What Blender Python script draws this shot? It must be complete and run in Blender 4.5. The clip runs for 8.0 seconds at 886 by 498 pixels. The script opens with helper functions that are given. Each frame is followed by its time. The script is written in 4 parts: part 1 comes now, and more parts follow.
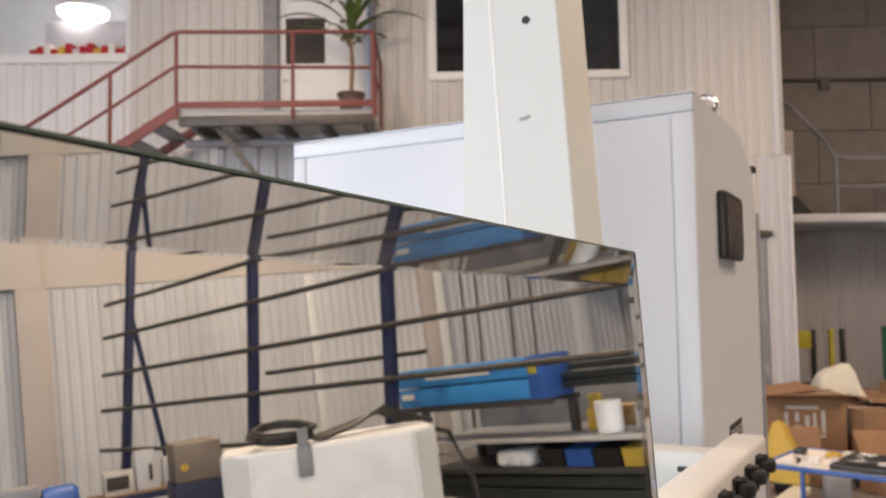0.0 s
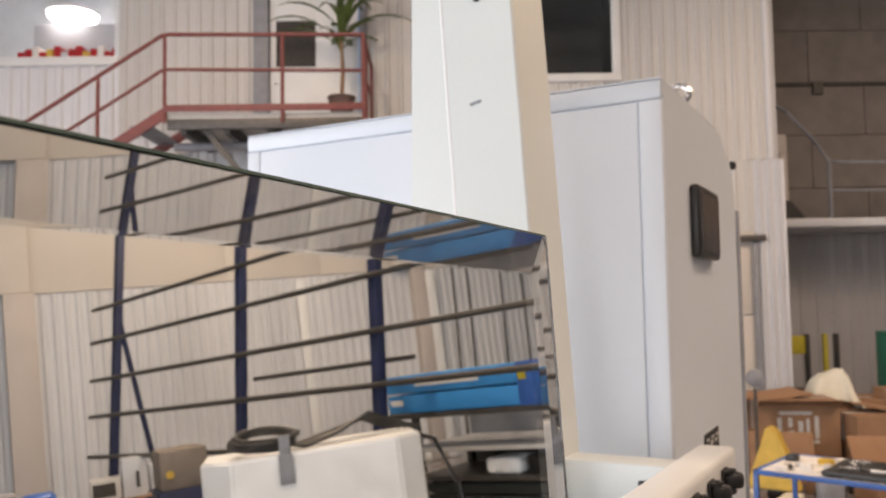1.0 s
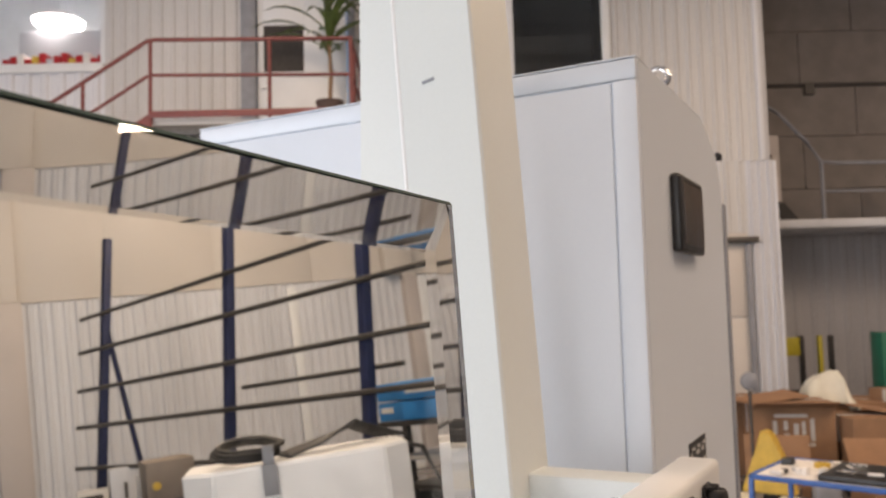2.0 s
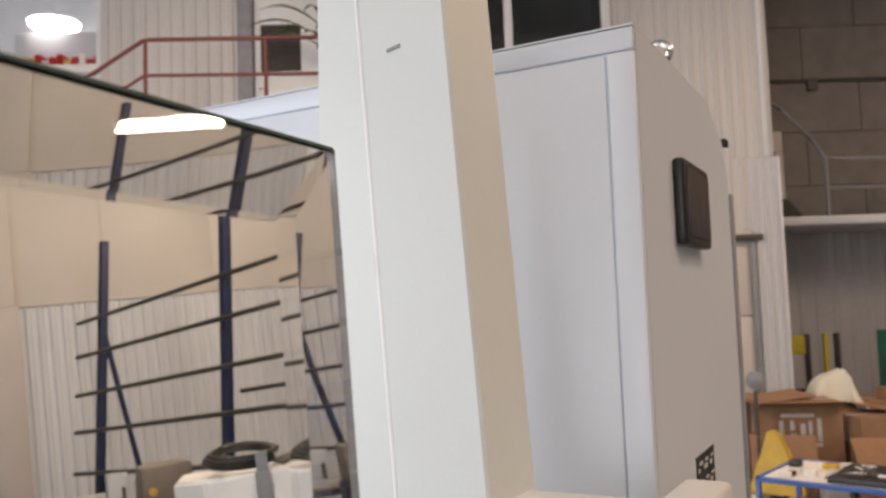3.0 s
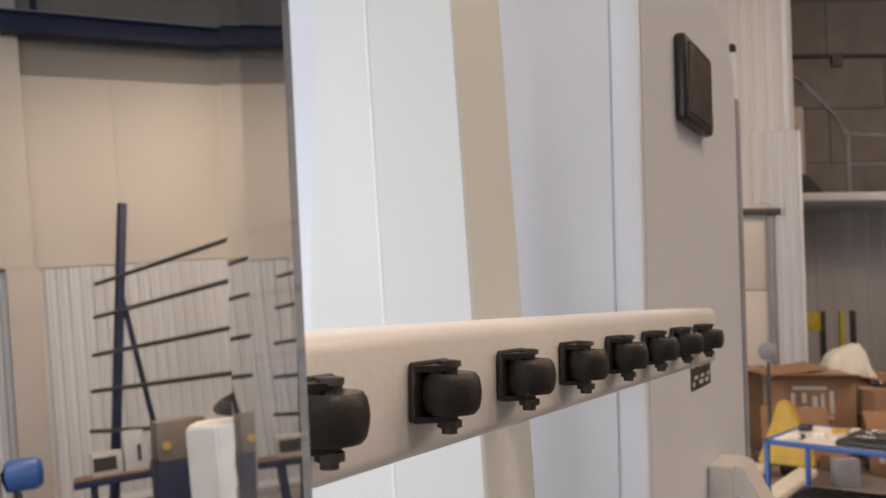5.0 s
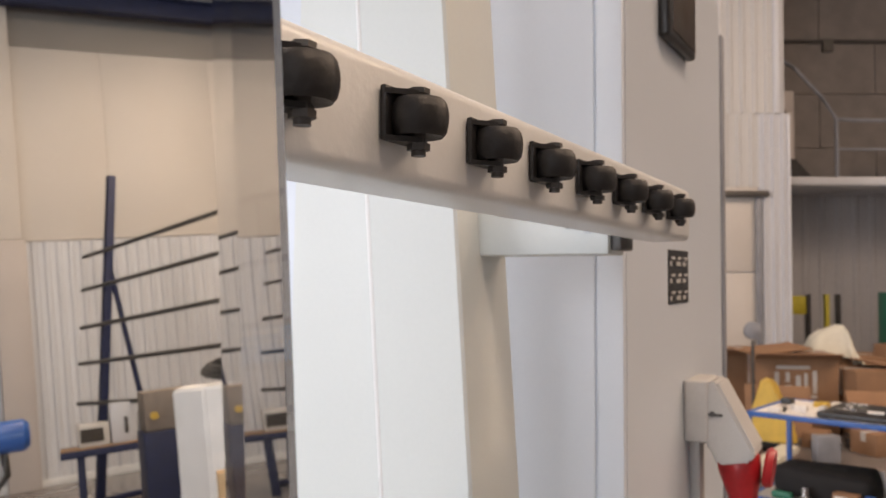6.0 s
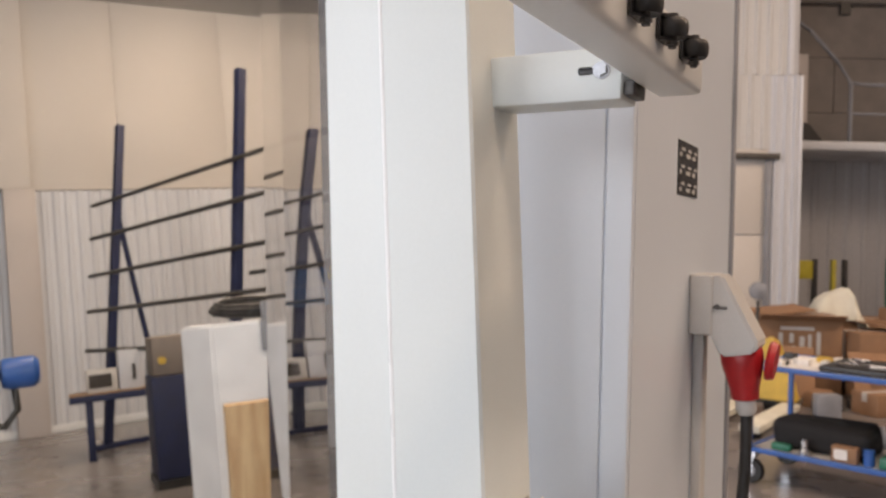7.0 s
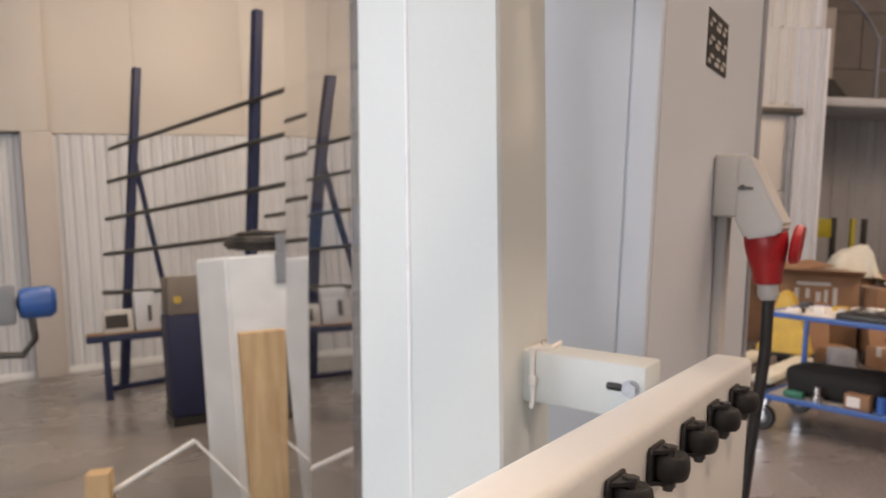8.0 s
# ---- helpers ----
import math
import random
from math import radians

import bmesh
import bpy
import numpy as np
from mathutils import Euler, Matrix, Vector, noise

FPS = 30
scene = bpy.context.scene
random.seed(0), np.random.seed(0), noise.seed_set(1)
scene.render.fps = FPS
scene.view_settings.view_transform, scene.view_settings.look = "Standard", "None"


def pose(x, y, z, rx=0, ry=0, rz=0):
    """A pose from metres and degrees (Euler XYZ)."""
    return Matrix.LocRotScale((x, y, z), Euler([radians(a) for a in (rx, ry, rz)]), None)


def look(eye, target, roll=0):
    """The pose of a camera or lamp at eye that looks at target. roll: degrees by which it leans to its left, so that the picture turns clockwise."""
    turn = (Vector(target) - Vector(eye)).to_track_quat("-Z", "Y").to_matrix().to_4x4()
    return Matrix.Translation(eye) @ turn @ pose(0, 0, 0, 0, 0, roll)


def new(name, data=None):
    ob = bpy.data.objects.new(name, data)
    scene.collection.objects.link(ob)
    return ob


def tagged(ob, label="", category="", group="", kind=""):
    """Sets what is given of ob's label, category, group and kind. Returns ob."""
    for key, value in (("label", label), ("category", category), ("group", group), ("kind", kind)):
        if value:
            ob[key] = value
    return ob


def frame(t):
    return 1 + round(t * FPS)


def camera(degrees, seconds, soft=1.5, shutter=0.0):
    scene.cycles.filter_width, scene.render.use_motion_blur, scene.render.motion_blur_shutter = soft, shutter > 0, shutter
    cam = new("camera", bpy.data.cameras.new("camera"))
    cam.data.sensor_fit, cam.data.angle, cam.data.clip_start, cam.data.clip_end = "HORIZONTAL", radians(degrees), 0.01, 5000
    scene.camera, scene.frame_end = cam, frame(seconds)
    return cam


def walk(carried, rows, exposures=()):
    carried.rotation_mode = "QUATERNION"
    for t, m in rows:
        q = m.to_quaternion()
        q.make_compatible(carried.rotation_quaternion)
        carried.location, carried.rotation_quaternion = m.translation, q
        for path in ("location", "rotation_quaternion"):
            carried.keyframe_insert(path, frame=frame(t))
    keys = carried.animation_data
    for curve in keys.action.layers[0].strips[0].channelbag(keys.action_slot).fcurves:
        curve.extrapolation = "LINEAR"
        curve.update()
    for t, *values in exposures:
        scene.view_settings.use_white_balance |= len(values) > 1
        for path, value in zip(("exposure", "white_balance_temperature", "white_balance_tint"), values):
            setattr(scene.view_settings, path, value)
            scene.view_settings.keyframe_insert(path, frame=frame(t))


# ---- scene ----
cam = camera(56.70, 8.0, 1.6)
PATH = [
    (0.0, look((0.1015, 0.0812, 1.8493), (0.0292, 2.0763, 1.9683), -0.90)),
    (0.5, look((0.1282, 0.1214, 1.8459), (0.0581, 2.1164, 1.9679), -0.80)),
    (1.0, look((0.1618, 0.1660, 1.8415), (0.0987, 2.1606, 1.9734), -0.92)),
    (1.5, look((0.1849, 0.2081, 1.8335), (0.1308, 2.2023, 1.9757), -1.24)),
    (3.0, look((0.2355, 0.3830, 1.8329), (0.1787, 2.3767, 1.9809), -1.98)),
    (3.5, look((0.2367, 0.4090, 1.8064), (0.1581, 2.4028, 1.9437), -1.79)),
    (4.0, look((0.2524, 0.3984, 1.7728), (0.1524, 2.3921, 1.8960), -1.45)),
    (4.5, look((0.2530, 0.3903, 1.7349), (0.1467, 2.3845, 1.8438), -1.09)),
    (6.0, look((0.2649, 0.3694, 1.5912), (0.1899, 2.3670, 1.6540), 0.04)),
    (6.5, look((0.2597, 0.3628, 1.5385), (0.1835, 2.3612, 1.5632), 0.61)),
    (7.0, look((0.2621, 0.3623, 1.4819), (0.1716, 2.3601, 1.4590), 1.25)),
    (7.5, look((0.2631, 0.3729, 1.4187), (0.1563, 2.3687, 1.3432), 1.92)),
    (8.0, look((0.2607, 0.3827, 1.3614), (0.1381, 2.3751, 1.2382), 2.41)),
]
walk(cam, PATH, [(0.0, 0.09, 6820, 16), (1.5, 0.05, 6800, 16), (3.0, -0.16, 6800, 16), (4.5, -0.22, 6720, 17), (6.0, -0.01, 6760, 17), (6.5, 0.03, 6740, 17), (8.0, -0.06, 6720, 17)])
cam.data.dof.use_dof, cam.data.dof.focus_distance, cam.data.dof.aperture_fstop = True, 0.36, 21.0

# world: a pale overcast sky that reaches the hall through the open gates behind and beside
world = bpy.data.worlds.new("sky")
scene.world = world
world.use_nodes = True
wn = world.node_tree.nodes
sky = wn.new("ShaderNodeTexSky")
sky.sky_type = 'NISHITA'
sky.sun_disc = False
sky.sun_elevation, sky.sun_rotation = radians(35), radians(200)
wn["Background"].inputs[1].default_value = 0.10
world.node_tree.links.new(sky.outputs[0], wn["Background"].inputs[0])

# frames of the plan: the glass machine stands askew in the hall
MACH = Matrix.Rotation(radians(-26.85), 4, 'Z')     # local x: out of the glass, y: along the roller bars
HALL = Matrix.Rotation(radians(2.4), 4, 'Z')        # local x, y: along the hall's walls
WORLD = Matrix.Identity(4)

CEIL = 8.4


def area(name, frame_m, place, target, sx, sy, watts, colour):
    la = bpy.data.lights.new(name, 'AREA')
    la.shape, la.size, la.size_y, la.energy, la.color = 'RECTANGLE', sx, sy, watts, colour
    ob = new(name, la)
    ob.matrix_world = look(frame_m @ Vector(place), frame_m @ Vector(target))
    return ob


DAY = (0.87, 0.935, 1.0)
WARM = (1.0, 0.77, 0.555)
area("gate_daylight", HALL, (-6.2, -8.9, 2.7), (-1.0, 4, 1.5), 5.4, 4.6, 440, DAY)
area("side_gate_daylight", HALL, (-9.75, -0.6, 2.6), (0, 0.1, 1.6), 5.6, 4.4, 630, DAY)
LAMPS = [(-4.0, 3.0), (2.2, -1.5), (-1.6, 5.5), (6.2, 1.6), (9.87, 4.14), (6.9, 5.6)]
for lx, ly in LAMPS:
    area("high_bay_light", HALL, (lx, ly, 7.35), (lx, ly, 0), 0.35, 1.5, 215, WARM)


# ---------- materials ----------
def mat(name, colour, rough=0.5, metal=0.0, var=0.12, scale=6.0, grain=90.0, bump=0.15, spec=0.5,
        coat=0.0, second=None, stretch=(1, 1, 1), rvar=0.12, island=0.0):
    m = bpy.data.materials.new(name)
    m.use_nodes = True
    nt = m.node_tree
    bs = nt.nodes["Principled BSDF"]
    ln = nt.links.new
    co = nt.nodes.new("ShaderNodeTexCoord")
    mp = nt.nodes.new("ShaderNodeMapping")
    mp.inputs["Scale"].default_value = stretch
    ln(co.outputs["Object"], mp.inputs[0])
    big = nt.nodes.new("ShaderNodeTexNoise")
    big.inputs["Scale"].default_value, big.inputs["Detail"].default_value = scale, 6
    ln(mp.outputs[0], big.inputs[0])
    fine = nt.nodes.new("ShaderNodeTexNoise")
    fine.inputs["Scale"].default_value, fine.inputs["Detail"].default_value = grain, 3
    ln(mp.outputs[0], fine.inputs[0])
    ramp = nt.nodes.new("ShaderNodeMix")
    ramp.data_type = 'RGBA'
    lo = second or tuple(c * (1 - var) for c in colour)
    hi = colour if second else tuple(min(1, c * (1 + var * 0.6)) for c in colour)
    ramp.inputs[6].default_value, ramp.inputs[7].default_value = (*lo, 1), (*hi, 1)
    mr = nt.nodes.new("ShaderNodeMapRange")
    mr.inputs[1].default_value, mr.inputs[2].default_value = 0.32, 0.68
    ln(big.outputs[0], mr.inputs[0])
    ln(mr.outputs[0], ramp.inputs[0])
    mix = nt.nodes.new("ShaderNodeMix")
    mix.data_type, mix.blend_type = 'RGBA', 'OVERLAY'
    mix.inputs[0].default_value = min(0.6, var * 1.5)
    ln(ramp.outputs[2], mix.inputs[6])
    ln(fine.outputs[0], mix.inputs[7])
    out = mix.outputs[2]
    if island:
        info = nt.nodes.new("ShaderNodeObjectInfo")
        geo = nt.nodes.new("ShaderNodeNewGeometry")
        add = nt.nodes.new("ShaderNodeMath")
        add.operation = 'ADD'
        ln(info.outputs["Random"], add.inputs[0])
        ln(geo.outputs["Random Per Island"], add.inputs[1])
        rng = nt.nodes.new("ShaderNodeMapRange")
        rng.inputs[2].default_value = 2
        rng.inputs[3].default_value, rng.inputs[4].default_value = 1 - island, 1 + island
        ln(add.outputs[0], rng.inputs[0])
        hsv = nt.nodes.new("ShaderNodeHueSaturation")
        ln(rng.outputs[0], hsv.inputs["Value"])
        ln(out, hsv.inputs["Color"])
        out = hsv.outputs[0]
    ln(out, bs.inputs["Base Color"])
    rr = nt.nodes.new("ShaderNodeMapRange")
    rr.inputs[3].default_value, rr.inputs[4].default_value = max(0.03, rough - rvar), min(1, rough + rvar)
    ln(big.outputs[0], rr.inputs[0])
    ln(rr.outputs[0], bs.inputs["Roughness"])
    bs.inputs["Metallic"].default_value = metal
    bs.inputs["Specular IOR Level"].default_value = spec
    bs.inputs["Coat Weight"].default_value = coat
    if bump:
        bp = nt.nodes.new("ShaderNodeBump")
        bp.inputs["Strength"].default_value, bp.inputs["Distance"].default_value = bump, 0.004
        ln(fine.outputs[0], bp.inputs["Height"])
        ln(bp.outputs[0], bs.inputs["Normal"])
    return m


def plain(name, colour, rough=0.0, metal=0.0, trans=0.0, ior=1.5, emit=0.0):
    m = bpy.data.materials.new(name)
    m.use_nodes = True
    bs = m.node_tree.nodes["Principled BSDF"]
    bs.inputs["Base Color"].default_value = (*colour, 1)
    bs.inputs["Roughness"].default_value, bs.inputs["Metallic"].default_value = rough, metal
    bs.inputs["Transmission Weight"].default_value, bs.inputs["IOR"].default_value = trans, ior
    if emit:
        bs.inputs["Emission Color"].default_value, bs.inputs["Emission Strength"].default_value = (*colour, 1), emit
    return m


GLASS = plain("clear_glass", (0.965, 0.99, 0.98), 0.0, 0, 1.0, 1.52)
# Grey tint puts the bevel's dimmer reflections into the glass colour.
BEVELGLASS = plain("dimmed_bevel_glass", (0.78, 0.80, 0.80), 0.012, 0, 1.0, 1.52)
SILVER = plain("silvering", (0.93, 0.94, 0.93), 0.0, 1.0)
EDGE = plain("green_glass_edge", (0.018, 0.048, 0.040), 0.6)
POLISHEDEDGE = plain("polished_glass_edge", (0.86, 0.96, 0.93), 0.03, 0, 1.0, 1.52)
PAINT = mat("pale_grey_machine_paint", (0.63, 0.665, 0.645), 0.42, var=0.03, scale=2.5, grain=260, bump=0.03)
CABPAINT = mat("light_grey_cabinet_paint", (0.615, 0.67, 0.735), 0.38, var=0.03, scale=2, grain=320, bump=0.04)
BARPAINT = mat("light_grey_bar_paint", (0.72, 0.735, 0.73), 0.35, var=0.04, scale=9, grain=240, bump=0.08)
RUBBER = mat("black_rubber", (0.013, 0.012, 0.012), 0.5, var=0.35, scale=60, grain=400, bump=0.10)
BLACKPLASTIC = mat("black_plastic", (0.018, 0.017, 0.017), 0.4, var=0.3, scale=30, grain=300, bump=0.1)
STEEL = mat("zinc_steel", (0.62, 0.63, 0.64), 0.28, 1.0, var=0.1, scale=40, grain=300, bump=0.05)
DARKSTEEL = mat("dark_steel", (0.10, 0.095, 0.09), 0.5, 0.6, var=0.25, scale=20, grain=150)
GREYSTEEL = mat("grey_painted_steel", (0.24, 0.252, 0.282), 0.5, var=0.15, scale=8, grain=120)
SOCKGREY = mat("light_grey_plastic", (0.53, 0.52, 0.50), 0.45, var=0.05, scale=12, grain=300, bump=0.05)
RED = mat("red_plastic", (0.42, 0.016, 0.020), 0.38, var=0.12, scale=25, grain=250, bump=0.05)
REDPAINT = mat("oxide_red_paint", (0.17, 0.045, 0.042), 0.5, var=0.2, scale=14, grain=120)
CLAD = mat("beige_white_cladding", (0.55, 0.55, 0.545), 0.45, var=0.08, scale=1.2, grain=60, bump=0.05, stretch=(1, 1, 0.3))
CLADGREY = mat("grey_white_cladding", (0.56, 0.58, 0.62), 0.42, var=0.10, scale=1.2, grain=60, bump=0.05, stretch=(1, 1, 0.3))
CLADWHITE = mat("white_cladding", (0.66, 0.68, 0.72), 0.40, var=0.08, scale=1.2, grain=60, bump=0.05, stretch=(1, 1, 0.3))
CREAM = mat("cream_wall_panel", (0.575, 0.54, 0.50), 0.6, var=0.06, scale=0.8, grain=40, bump=0.05)
SHADEDCREAM = mat("shaded_cream_panel", (0.26, 0.24, 0.222), 0.6, var=0.08, scale=0.8, grain=40)
# Shaded copy of the grey-white cladding: the recess's dimness is in its colour.
SHADEDCLAD = mat("shaded_recess_cladding", (0.37, 0.37, 0.385), 0.45, var=0.12, scale=1.2, grain=60, bump=0.05, stretch=(1, 1, 0.3))
COLUMN = mat("tan_column_paint", (0.47, 0.433, 0.416), 0.55, var=0.08, scale=1.5, grain=50)
BLOCK = mat("precast_panel", (0.225, 0.20, 0.185), 0.75, var=0.14, scale=3, grain=60, bump=0.4, island=0.06)
JOINT = mat("mortar", (0.24, 0.241, 0.256), 0.9, var=0.15, scale=5, grain=80, bump=0.4)
NAVY = mat("navy_paint", (0.012, 0.019, 0.064), 0.58, var=0.2, scale=10, grain=120)
BLUE = mat("blue_paint", (0.030, 0.11, 0.38), 0.4, var=0.15, scale=10, grain=120)
SKYBLUE = mat("bright_blue_paint", (0.035, 0.25, 0.60), 0.4, var=0.12, scale=6, grain=120)
WHITEBOX = mat("white_sheet_metal", (0.79, 0.81, 0.83), 0.35, var=0.09, scale=7, grain=120, bump=0.05)
CONCRETE = mat("hall_concrete", (0.205, 0.192, 0.19), 0.26, var=0.24, scale=0.9, grain=45, bump=0.08, rvar=0.14)
ROOF = mat("grey_roof_sheet", (0.32, 0.34, 0.384), 0.6, var=0.1, scale=1, grain=40)
WOOD = mat("spruce_wood", (0.56, 0.417, 0.243), 0.6, var=0.25, scale=5, grain=50, bump=0.3, stretch=(6, 6, 0.6), second=(0.42, 0.274, 0.141))
BROWNWOOD = mat("worn_plywood", (0.26, 0.165, 0.096), 0.6, var=0.25, scale=6, grain=60, stretch=(4, 1, 1))
CARD = mat("brown_cardboard", (0.27, 0.155, 0.088), 0.8, var=0.12, scale=5, grain=90, bump=0.2, island=0.15)
PAPER = mat("white_paper", (0.72, 0.70, 0.67), 0.7, var=0.08, scale=15, grain=200)
YELLOW = mat("yellow_paint", (0.62, 0.417, 0.064), 0.45, var=0.15, scale=8, grain=90)
LEMON = mat("lemon_plastic", (0.42, 0.36, 0.03), 0.45, var=0.1, scale=10, grain=90)
CLOTH = mat("cream_canvas", (0.62, 0.61, 0.53), 0.85, var=0.10, scale=6, grain=180, bump=0.4)
LEAF = mat("palm_leaf", (0.085, 0.13, 0.035), 0.45, var=0.3, scale=20, grain=90, island=0.3)
TERRA = mat("dark_pot", (0.1, 0.0658, 0.0576), 0.7, var=0.2, scale=10, grain=80)
GREEN = mat("green_tray_plastic", (0.02, 0.16, 0.10), 0.45, var=0.15, scale=10, grain=120)
FRAMEWHITE = mat("white_window_frame", (0.7, 0.724, 0.742), 0.45, var=0.05, scale=3, grain=90)
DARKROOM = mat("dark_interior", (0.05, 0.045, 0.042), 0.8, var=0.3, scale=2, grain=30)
PANE = plain("window_pane", (0.9, 0.95, 0.95), 0.0, 0, 1.0, 1.45)
TUBE = plain("lamp_tube", (1.0, 0.95, 0.88), 0.4, 0, 0, 1.5, 22.0)
DISC = plain("lamp_disc", (1.0, 0.98, 0.94), 0.4, 0, 0, 1.5, 14.0)
ACRYL = plain("clear_sheet", (0.93, 0.95, 0.96), 0.02, 0, 1.0, 1.45)
FABRIC = mat("black_fabric", (0.012, 0.012, 0.014), 0.85, var=0.3, scale=25, grain=300, bump=0.3)
CABLE = mat("black_cable", (0.02, 0.02, 0.021), 0.5, var=0.2, scale=30, grain=100)
BLACKSTEEL = mat("black_profile", (0.026, 0.032, 0.031), 0.5, var=0.2, scale=10, grain=100)


# ---------- building helpers ----------
class Geo:
    """Gathers simple solids into one bmesh; places are in the frame of the thing."""

    def __init__(self):
        self.bm = bmesh.new()

    def box(self, a, b, bevel=0.0, turn=None, segs=2):
        c = [(p + q) / 2 for p, q in zip(a, b)]
        s = [abs(q - p) for p, q in zip(a, b)]
        m = Matrix.Translation(c) @ (turn or WORLD) @ Matrix.Diagonal((*s, 1))
        made = bmesh.ops.create_cube(self.bm, size=1, matrix=m)
        if bevel:
            es = list({e for v in made["verts"] for e in v.link_edges})
            bmesh.ops.bevel(self.bm, geom=es, offset=bevel, segments=segs, affect='EDGES', profile=0.5)
        return self

    def rod(self, a, b, r, r2=None, segs=14, caps=True):
        a, b = Vector(a), Vector(b)
        d = b - a
        m = Matrix.Translation((a + b) / 2) @ d.to_track_quat('Z', 'Y').to_matrix().to_4x4()
        bmesh.ops.create_cone(self.bm, cap_ends=caps, segments=segs, radius1=r, radius2=r if r2 is None else r2,
                              depth=d.length, matrix=m)
        return self

    def tube(self, pts, r, segs=10):
        """A bent round bar through the points."""
        pts = [Vector(p) for p in pts]
        rings = []
        for i, p in enumerate(pts):
            t = (pts[min(i + 1, len(pts) - 1)] - pts[max(i - 1, 0)]).normalized()
            q = t.to_track_quat('Z', 'Y').to_matrix()
            rings.append([self.bm.verts.new(p + q @ Vector((r * math.cos(k * math.tau / segs), r * math.sin(k * math.tau / segs), 0)))
                          for k in range(segs)])
        for r0, r1 in zip(rings, rings[1:]):
            best = min(range(segs), key=lambda s: (r1[s].co - r0[0].co).length)
            for k in range(segs):
                self.bm.faces.new((r0[k], r0[(k + 1) % segs], r1[(k + 1 + best) % segs], r1[(k + best) % segs]))
        self.bm.faces.new(rings[0][::-1])
        self.bm.faces.new(rings[-1])
        return self

    def prism(self, outline, axis, lo, hi):
        """A flat outline of (a, b) pairs pushed along x, y or z from lo to hi."""
        def at(p, h):
            return {'x': (h, p[0], p[1]), 'y': (p[0], h, p[1]), 'z': (p[0], p[1], h)}[axis]
        low = [self.bm.verts.new(at(p, lo)) for p in outline]
        top = [self.bm.verts.new(at(p, hi)) for p in outline]
        n = len(outline)
        self.bm.faces.new(low)
        self.bm.faces.new(top[::-1])
        for i in range(n):
            self.bm.faces.new((low[i], top[i], top[(i + 1) % n], low[(i + 1) % n]))
        return self

    def poly(self, pts):
        self.bm.faces.new([self.bm.verts.new(p) for p in pts])
        return self

    def lathe(self, centre, prof, axis='z', segs=20):
        """Turned solid: profile of (radius, height) pairs round an axis through centre."""
        c = Vector(centre)
        rings = []
        for r, h in prof:
            ring = []
            for k in range(segs):
                a = k * math.tau / segs
                p, q = r * math.cos(a), r * math.sin(a)
                ring.append(self.bm.verts.new(c + Vector({'z': (p, q, h), 'x': (h, p, q), 'y': (q, h, p)}[axis])))
            rings.append(ring)
        for r0, r1 in zip(rings, rings[1:]):
            for k in range(segs):
                self.bm.faces.new((r0[k], r0[(k + 1) % segs], r1[(k + 1) % segs], r1[k]))
        self.bm.faces.new(rings[0][::-1])
        self.bm.faces.new(rings[-1])
        return self


def finish(name, geo, material, smooth=True):
    bm = geo.bm
    bmesh.ops.recalc_face_normals(bm, faces=bm.faces)
    me = bpy.data.meshes.new(name)
    bm.to_mesh(me)
    bm.free()
    me.materials.append(material)
    if smooth:
        for p in me.polygons:
            p.use_smooth = True
        me.set_sharp_from_angle(angle=radians(38))
    return new(name, me)


def thing(name, frame_m, label, category, group=""):
    """A top-level thing: an Empty; its parts are given in the coordinates of frame_m."""
    e = new(name)
    e.empty_display_size = 0.05
    e.matrix_world = frame_m
    return tagged(e, label, category, group)


def part(name, geo, material, parent, label="", smooth=True):
    ob = finish(name, geo, material, smooth)
    ob.parent = parent
    if label:
        ob["label"] = label
    return ob


def solo(name, geo, material, frame_m, label, category, kind="", group="", smooth=True):
    ob = finish(name, geo, material, smooth)
    ob.matrix_world = frame_m
    return tagged(ob, label, category, group, kind)


def moved(x, y, z=0.0, rz=0.0):
    return pose(x, y, z, 0, 0, rz)


def mv(x, y, z):
    return MACH @ Vector((x, y, z))


# ---------- the hall ----------
def ribs(geo, x0, x1, z0, z1, y, pitch=0.20, top=0.05, foot=0.10, deep=0.03):
    """A wall slab facing -y with upright trapezoid ribs."""
    n = max(1, int((x1 - x0) / pitch))
    line = [(x1, y + 0.10), (x0, y + 0.10), (x0, y)]
    for i in range(n):
        c = x0 + (i + 0.5) * (x1 - x0) / n
        line += [(c - foot / 2, y), (c - top / 2, y - deep), (c + top / 2, y - deep), (c + foot / 2, y)]
    geo.prism(line + [(x1, y)], 'z', z0, z1)


floor = solo("floor", Geo().box((-10, -9.5, -0.3), (13.6, 17.5, 0)), CONCRETE, HALL,
             "smooth tan-grey polished concrete hall floor", "floor", "structure")
g = Geo().box((-10, -9.5, CEIL), (13.6, 17.5, CEIL + 0.2))
for k in range(12):
    g.box((-10, -8.6 + k * 2.2, CEIL - 0.22), (13.4, -8.45 + k * 2.2, CEIL))
solo("ceiling", g, ROOF, HALL, "grey sheet roof on steel purlins", "ceiling", "structure")

